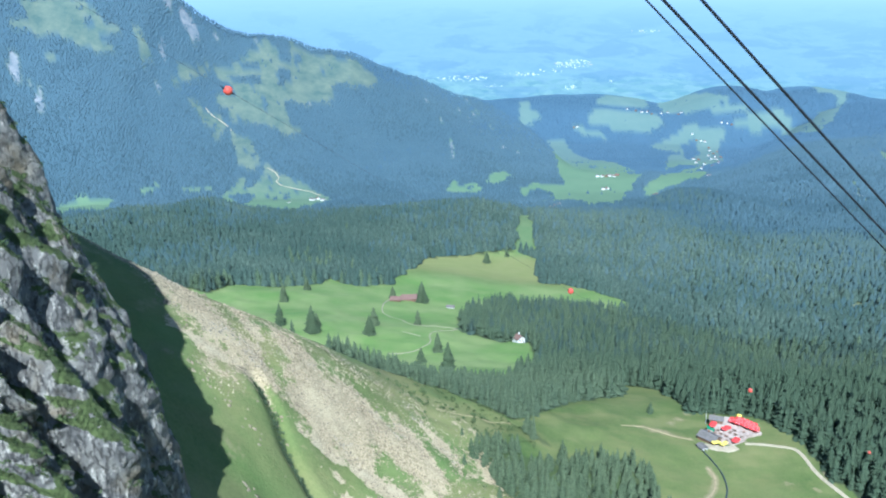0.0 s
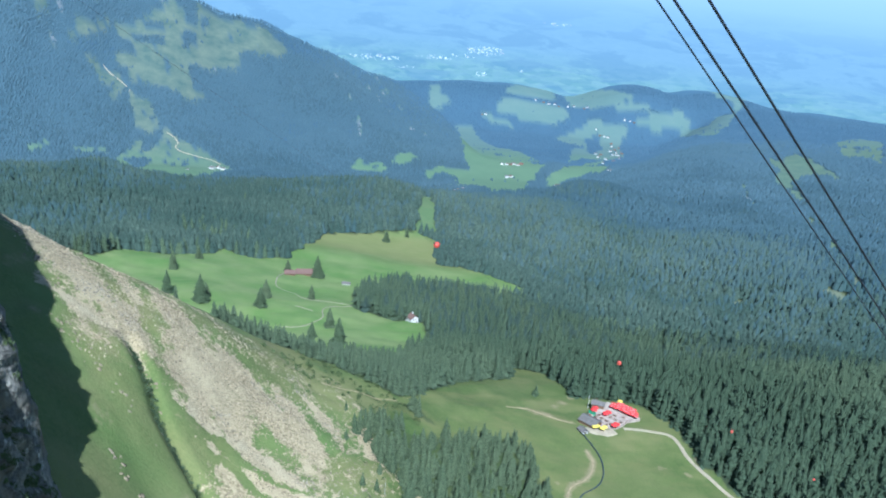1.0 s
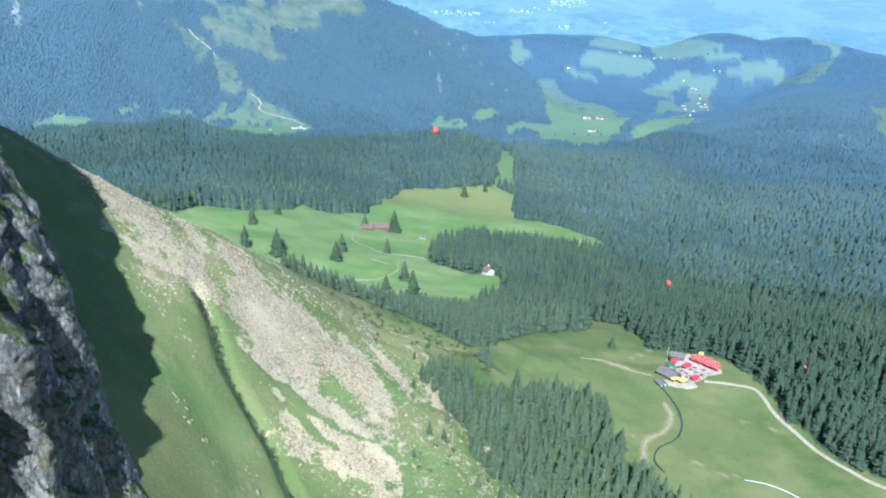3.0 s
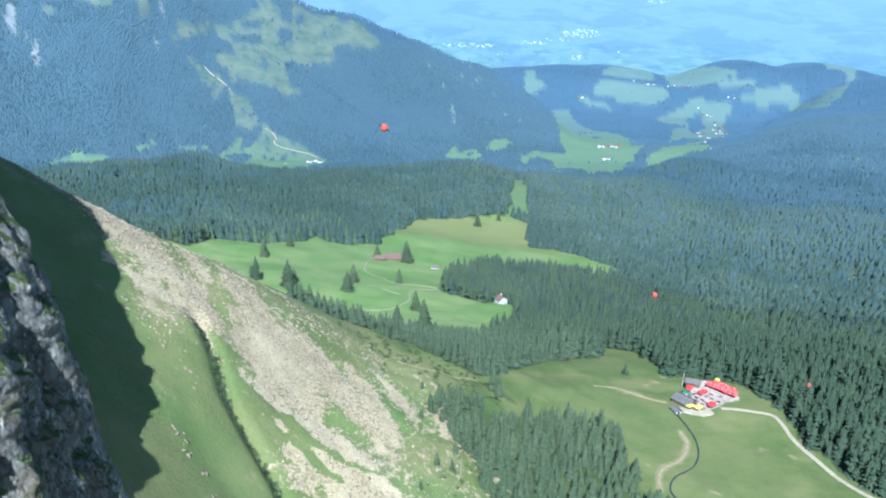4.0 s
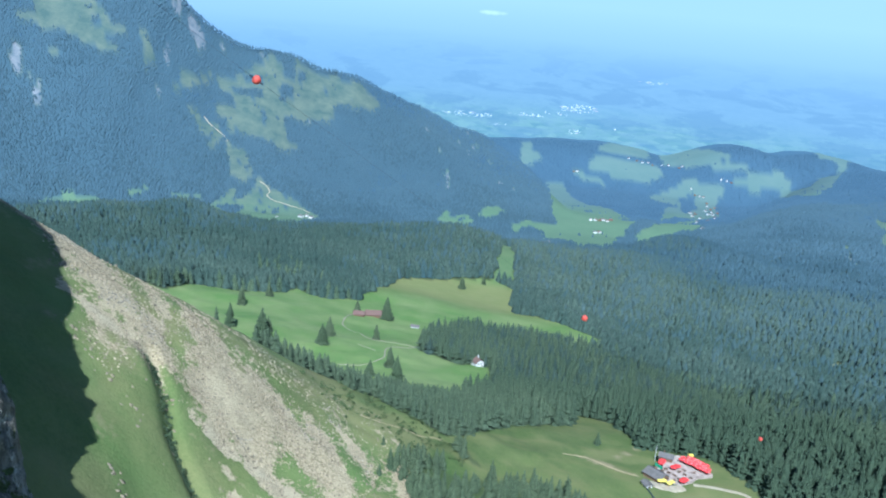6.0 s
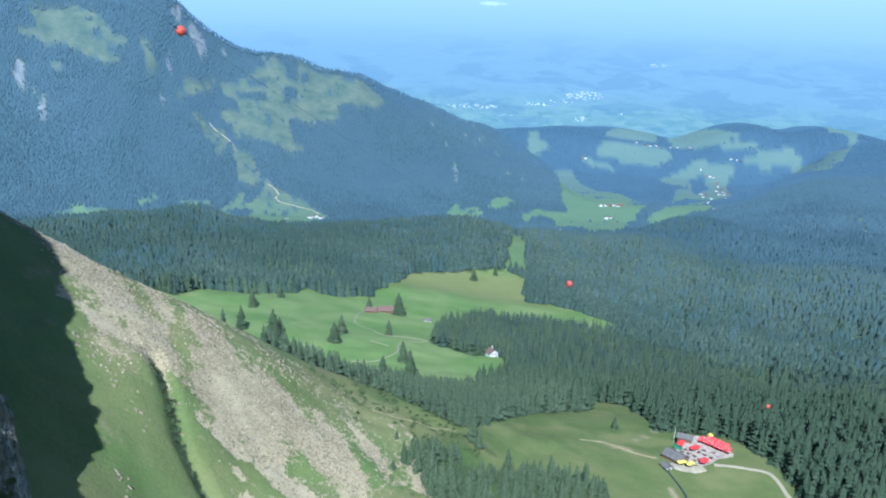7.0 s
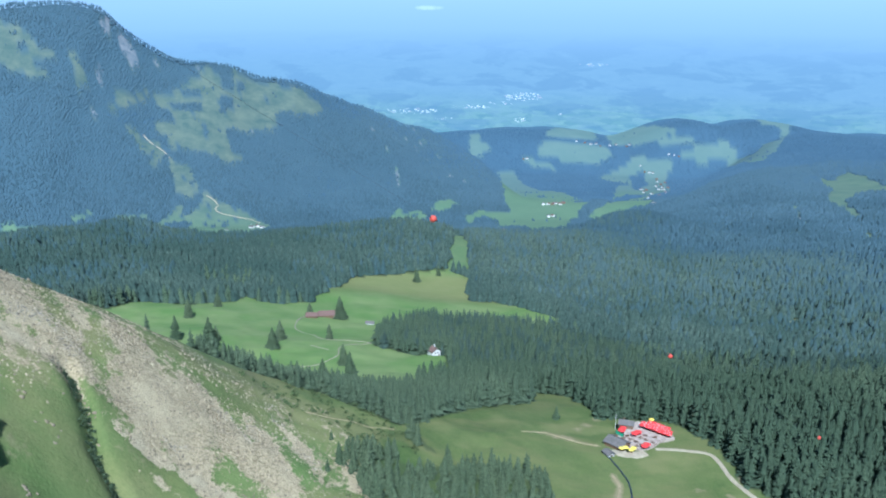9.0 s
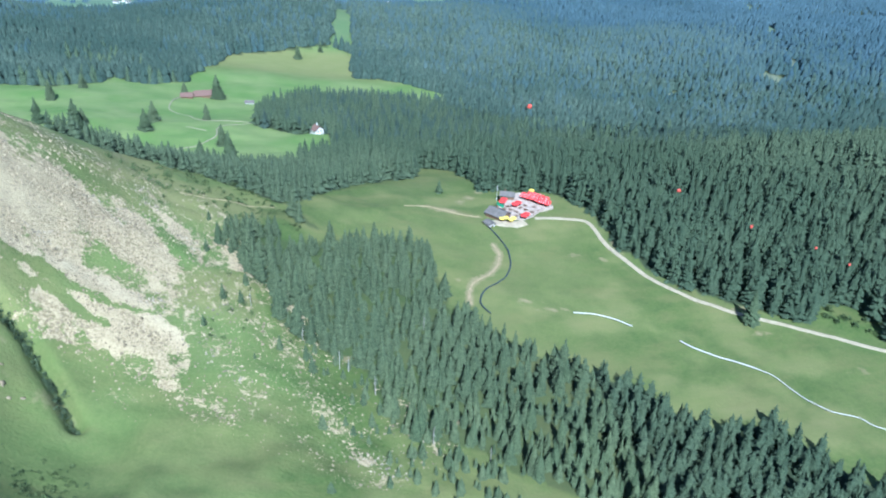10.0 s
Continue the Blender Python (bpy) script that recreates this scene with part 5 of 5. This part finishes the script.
for (px, py, pz), (dx, dy, dz), thick in (((7.71, 16.28, 250.45), (0.6825, 0.4654, -0.5635), 0.026), ((7.76, 16.38, 250.70), (0.6798, 0.4875, -0.5479), 0.042), ((9.11, 16.69, 249.93), (0.6767, 0.4962, -0.5440), 0.042)):
    rope("cableway_rope", (px - dx * 60, py - dy * 60, pz - dz * 60), (px + dx * 420, py + dy * 420, pz + dz * 420), thick, 0.0, "taut dark steel rope of the cableway")

BALLS = [(-14.4, 58.9, 247.0), (13.2, 84.8, 222.3), (41.9, 106.5, 199.0), (68.8, 122.5, 179.1), (93.9, 135.0, 161.7), (111.9, 144.6, 149.8), (135, 159, 136), (152, 170, 124.5), (176, 185, 110)]


def warning_ball():
    top = new("warning_ball")
    for up in (1, -1):
        bm = bmesh.new()
        bmesh.ops.create_uvsphere(bm, u_segments=20, v_segments=12, radius=0.31)
        bmesh.ops.delete(bm, geom=[v for v in bm.verts if v.co.z * up < -0.01], context="VERTS")
        for f in bm.faces:
            f.smooth = True
        part("shell", bm, BALL_RED, top)
    bm = bmesh.new()
    ring(bm, [(0, 0, -0.025), (0, 0, 0.025)], [0.335, 0.335], 24)
    part("flange", bm, BALL_RED, top)
    for side in (-1, 1):
        bm = bmesh.new()
        ring(bm, [(side * 0.30, 0, 0), (side * 0.56, 0, 0)], [0.06, 0.035], 8)
        part("clamp", bm, STEEL, top)
    return tagged(top, "orange-red aviation warning ball on a thin cable", "warning ball", "warning balls along the cable")


for k, spot in enumerate(BALLS):
    here, there = Vector(spot), Vector(BALLS[min(k + 1, len(BALLS) - 1)]) - Vector(BALLS[max(k - 1, 0)])
    turn = there.to_track_quat("X", "Z").to_matrix().to_4x4()
    ball = warning_ball() if k == 0 else copy_thing(ball, Matrix())
    ball.matrix_basis = Matrix.Translation(here) @ turn @ Matrix.Scale(1.0 if k < 3 else 0.8, 4)
top = new("marker_cable")
bm = bmesh.new()
spine = [Vector(BALLS[0]) * 2 - Vector(BALLS[1])] + [Vector(p) for p in BALLS] + [Vector((380, 330, 10))]
ring(bm, spine, [0.009] * len(spine), 5)
part("strand", bm, STEEL, top)
tagged(top, "thin cable that carries the warning balls", "cable")


# ---- stones ----
def stone_shape(seed, flat=0.7):
    rng = np.random.RandomState(seed)
    bm = bmesh.new()
    for k in range(13):
        bm.verts.new(Vector(rng.normal(size=3)).normalized() * rng.uniform(0.8, 1.1) * 0.9)
    made = bmesh.ops.convex_hull(bm, input=bm.verts[:])
    bmesh.ops.delete(bm, geom=list({g for g in made["geom_interior"] + made["geom_unused"] if isinstance(g, bmesh.types.BMVert)}), context="VERTS")
    bm.verts.index_update()
    for v in bm.verts:
        v.co.z *= flat
    verts = np.array([v.co[:] for v in bm.verts])
    faces = np.array([[v.index for v in f.verts] for f in bm.faces])
    bm.free()
    return verts, faces


def chip(seed):
    """A small angular stone, sunk into the rubble."""
    rng = np.random.RandomState(seed)
    verts = np.array([(1, 0, 0), (0, 1, 0), (-1, 0, 0), (0, -1, 0), (0, 0, 0.9)], float) * rng.uniform(0.55, 1.2, (5, 3)) - np.array([(0, 0, 0.35)] * 4 + [(0, 0, 0)])
    return verts, np.array([(0, 1, 4), (1, 2, 4), (2, 3, 4), (3, 0, 4)])


def lay_stones(count, seed, low, high, least, power):
    rng = np.random.RandomState(seed)
    x, y = rng.uniform(-170, 100, count * 6), rng.uniform(222, 400, count * 6)
    keep = scree_mask(x, y) ** power > rng.uniform(least, 1.0, len(x))
    x, y = x[keep][:count], y[keep][:count]
    size = low * (high / low) ** (rng.uniform(0, 1, len(x)) ** 2.2)
    return x, y, size, rng


x, y, size, rng = lay_stones(26000, 21, 0.14, 0.80, 0.04, 1.1)
verts, faces, tones = scatter([chip(k) for k in range(8)], x, y, size, np.full(len(x), 1.1), rng)
verts[:, 2] += 0.35
tagged(new("scree", arrays_mesh("scree", verts, faces, SCREE)), "loose pale limestone rubble on the slope", "scree", kind="stuff")

shapes = []
for k in range(6):
    v, f = stone_shape(400 + k)
    shapes.append(arrays_mesh("boulder", v, f, SCREE))
x, y, size, rng = lay_stones(260, 22, 0.4, 1.2, 0.04, 0.7)
for k in range(len(x)):
    ob = new("boulder", shapes[k % 6])
    s = float(size[k])
    ob.matrix_basis = pose(x[k], y[k], float(height(x[k], y[k])) + 0.2 * s, rng.uniform(-15, 15), rng.uniform(-15, 15), rng.uniform(0, 360)) @ Matrix.Diagonal((s, s * rng.uniform(0.7, 1.1), s, 1))
    tagged(ob, "pale limestone boulder lying on the grassy slope", "boulder", "boulders on the slope")
# low ribs of bedrock in the grass between cliff and ravine
orng = np.random.RandomState(41)
for (ax, ay), (bx, by), count in (((-104, 306), (-60, 282), 26), ((-70, 262), (-52, 250), 16), ((-72, 318), (-56, 288), 12), ((-48, 262), (-38, 250), 8)):
    for k in range(count):
        t = orng.uniform(0, 1)
        px, py = ax + (bx - ax) * t + orng.normal(0, 1.6), ay + (by - ay) * t + orng.normal(0, 1.6)
        s = orng.uniform(0.6, 1.9)
        ob = new("rock_outcrop", shapes[k % 6])
        ob.matrix_basis = pose(px, py, float(height(px, py)) - 0.15 * s, orng.uniform(-20, 20), orng.uniform(10, 40), orng.uniform(-50, 0)) @ Matrix.Diagonal((s, s * 0.7, s * 0.75, 1))
        tagged(ob, "pale limestone outcrop in the steep grass", "rock", "rock outcrops in the grass")


# ---- shrubs and dead trees on the slope ----
def clump(seed):
    """A low shrub of height 1: many small leafy faces over a dome."""
    rng = np.random.RandomState(seed)
    verts, faces = [], []
    for k in range(26):
        a, b = rng.uniform(0, 6.28), rng.uniform(0.05, 1.45)
        c = np.array([math.cos(a) * math.cos(b) * 0.62, math.sin(a) * math.cos(b) * 0.62, 0.15 + 0.75 * math.sin(b)]) * rng.uniform(0.75, 1.05)
        base = len(verts)
        verts += [c + rng.uniform(-0.24, 0.24, 3) for _ in range(3)]
        faces.append((base, base + 1, base + 2))
    return np.array(verts), np.array(faces)


rng = np.random.RandomState(31)
x, y = rng.uniform(-60, 62, 2600), rng.uniform(240, 428, 2600)
belt = np.exp(-(((y - 402 - 0.1 * x) / 22) ** 2)) * smooth(-45, 0, x) + 0.5 * np.exp(-(((x - 30) / 16) ** 2)) * (y > 285)
keep = (belt * (1 + fractal(x, y, 14, 181, 2)) > rng.uniform(0.12, 1.3, len(x))) & inside(x, y, OPEN_SLOPE)
x, y = x[keep], y[keep]
woods_mesh("alpine_shrubs", "low green shrubs along the upper edge of the slope", [clump(k) for k in range(8)], SHRUB, x, y, rng.uniform(0.5, 2.2, len(x)), rng.uniform(0.9, 1.5, len(x)), rng)
x, y = [], []
for (ax, ay), (bx, by) in zip(RAVINE, RAVINE[1:]):
    for k in range(60):
        t = rng.uniform(0, 1)
        x.append(ax + (bx - ax) * t + rng.normal(-0.6, 1.0)), y.append(ay + (by - ay) * t + rng.normal(-0.3, 1.0))
# bushes packed dense and large, so they also darken the shaded crack
woods_mesh("ravine_shrubs", "dark low shrubs lining the rocky ravine", [clump(k) for k in range(8)], NEEDLES, np.array(x), np.array(y), rng.uniform(0.7, 2.3, len(x)), np.full(len(x), 1.1), rng)
x, y = rng.normal(-27, 7, 120), rng.normal(221, 5.5, 120)
woods_mesh("slope_shrubs", "patch of low green bushes at the foot of the slope", [clump(k) for k in range(8)], SHRUB, x, y, rng.uniform(0.4, 1.3, len(x)), np.full(len(x), 1.3), rng)
spots = np.array([(260, 313), (267, 311), (269, 307), (274, 308), (276, 304), (283, 306), (280, 297), (287, 303), (272, 315)], float)
x, y = np.repeat(spots[:, 0], 5) + rng.normal(0, 0.8, 5 * len(spots)), np.repeat(spots[:, 1], 5) + rng.normal(0, 0.8, 5 * len(spots))
woods_mesh("roadside_shrubs", "dark green bushes in the clearing beside the road", [clump(k) for k in range(8)], SHRUB, x, y, rng.uniform(1.2, 3.0, len(x)), np.full(len(x), 1.0), rng)
# tufts and bushes on the ledges of the cliff
spots = [v.co.copy() for v in cliff.data.vertices if v.co.z < 260 and v.normal.z > 0.30]
rng.shuffle(spots)
verts, faces = [], []
for k, spot in enumerate(spots[:1500]):
    v, f = clump(500 + k % 8)
    size = rng.uniform(0.5, 1.9)
    faces.append(f + len(verts) * len(v))
    verts.append(v * size + np.array(spot) - np.array([0, 0, 0.25 * size]))
tufts = new("ledge_shrubs", arrays_mesh("ledge_shrubs", np.concatenate(verts), np.concatenate(faces), SHRUB))
layer(tufts.data, "tone", np.repeat(rng.uniform(0, 1, len(verts)), len(verts[0])))
tagged(tufts, "tufts of grass and low bushes on the rock ledges", "shrub", kind="stuff")


def dead_tree(tall, seed):
    top = new("dead_tree")
    drng = np.random.RandomState(seed)
    bm = bmesh.new()
    ring(bm, [(0, 0, -0.4), (0.1, 0, tall * 0.5), (drng.uniform(-0.3, 0.3), 0.1, tall)], [0.17, 0.12, 0.03], 7)
    part("trunk", bm, DEAD, top)
    for k in range(7):
        a, z, r = drng.uniform(0, 6.28), tall * drng.uniform(0.35, 0.9), drng.uniform(0.5, 1.2)
        bm = bmesh.new()
        ring(bm, [(0.06, 0, z), (math.cos(a) * r, math.sin(a) * r, z - 0.1)], [0.045, 0.015], 4)
        part("limb", bm, DEAD, top)
    return tagged(top, "bleached dead spruce trunk with bare stubs", "dead tree", "dead trees at the forest edge")


for k, (px, py, tall) in enumerate([(57, 282, 9), (60, 281, 7), (92, 313, 8), (68, 268, 8), (27, 312, 7), (45, 296, 6), (84, 244, 7), (101, 236, 6)]):
    stand_on(dead_tree(tall, 60 + k), px, py, 40 * k)
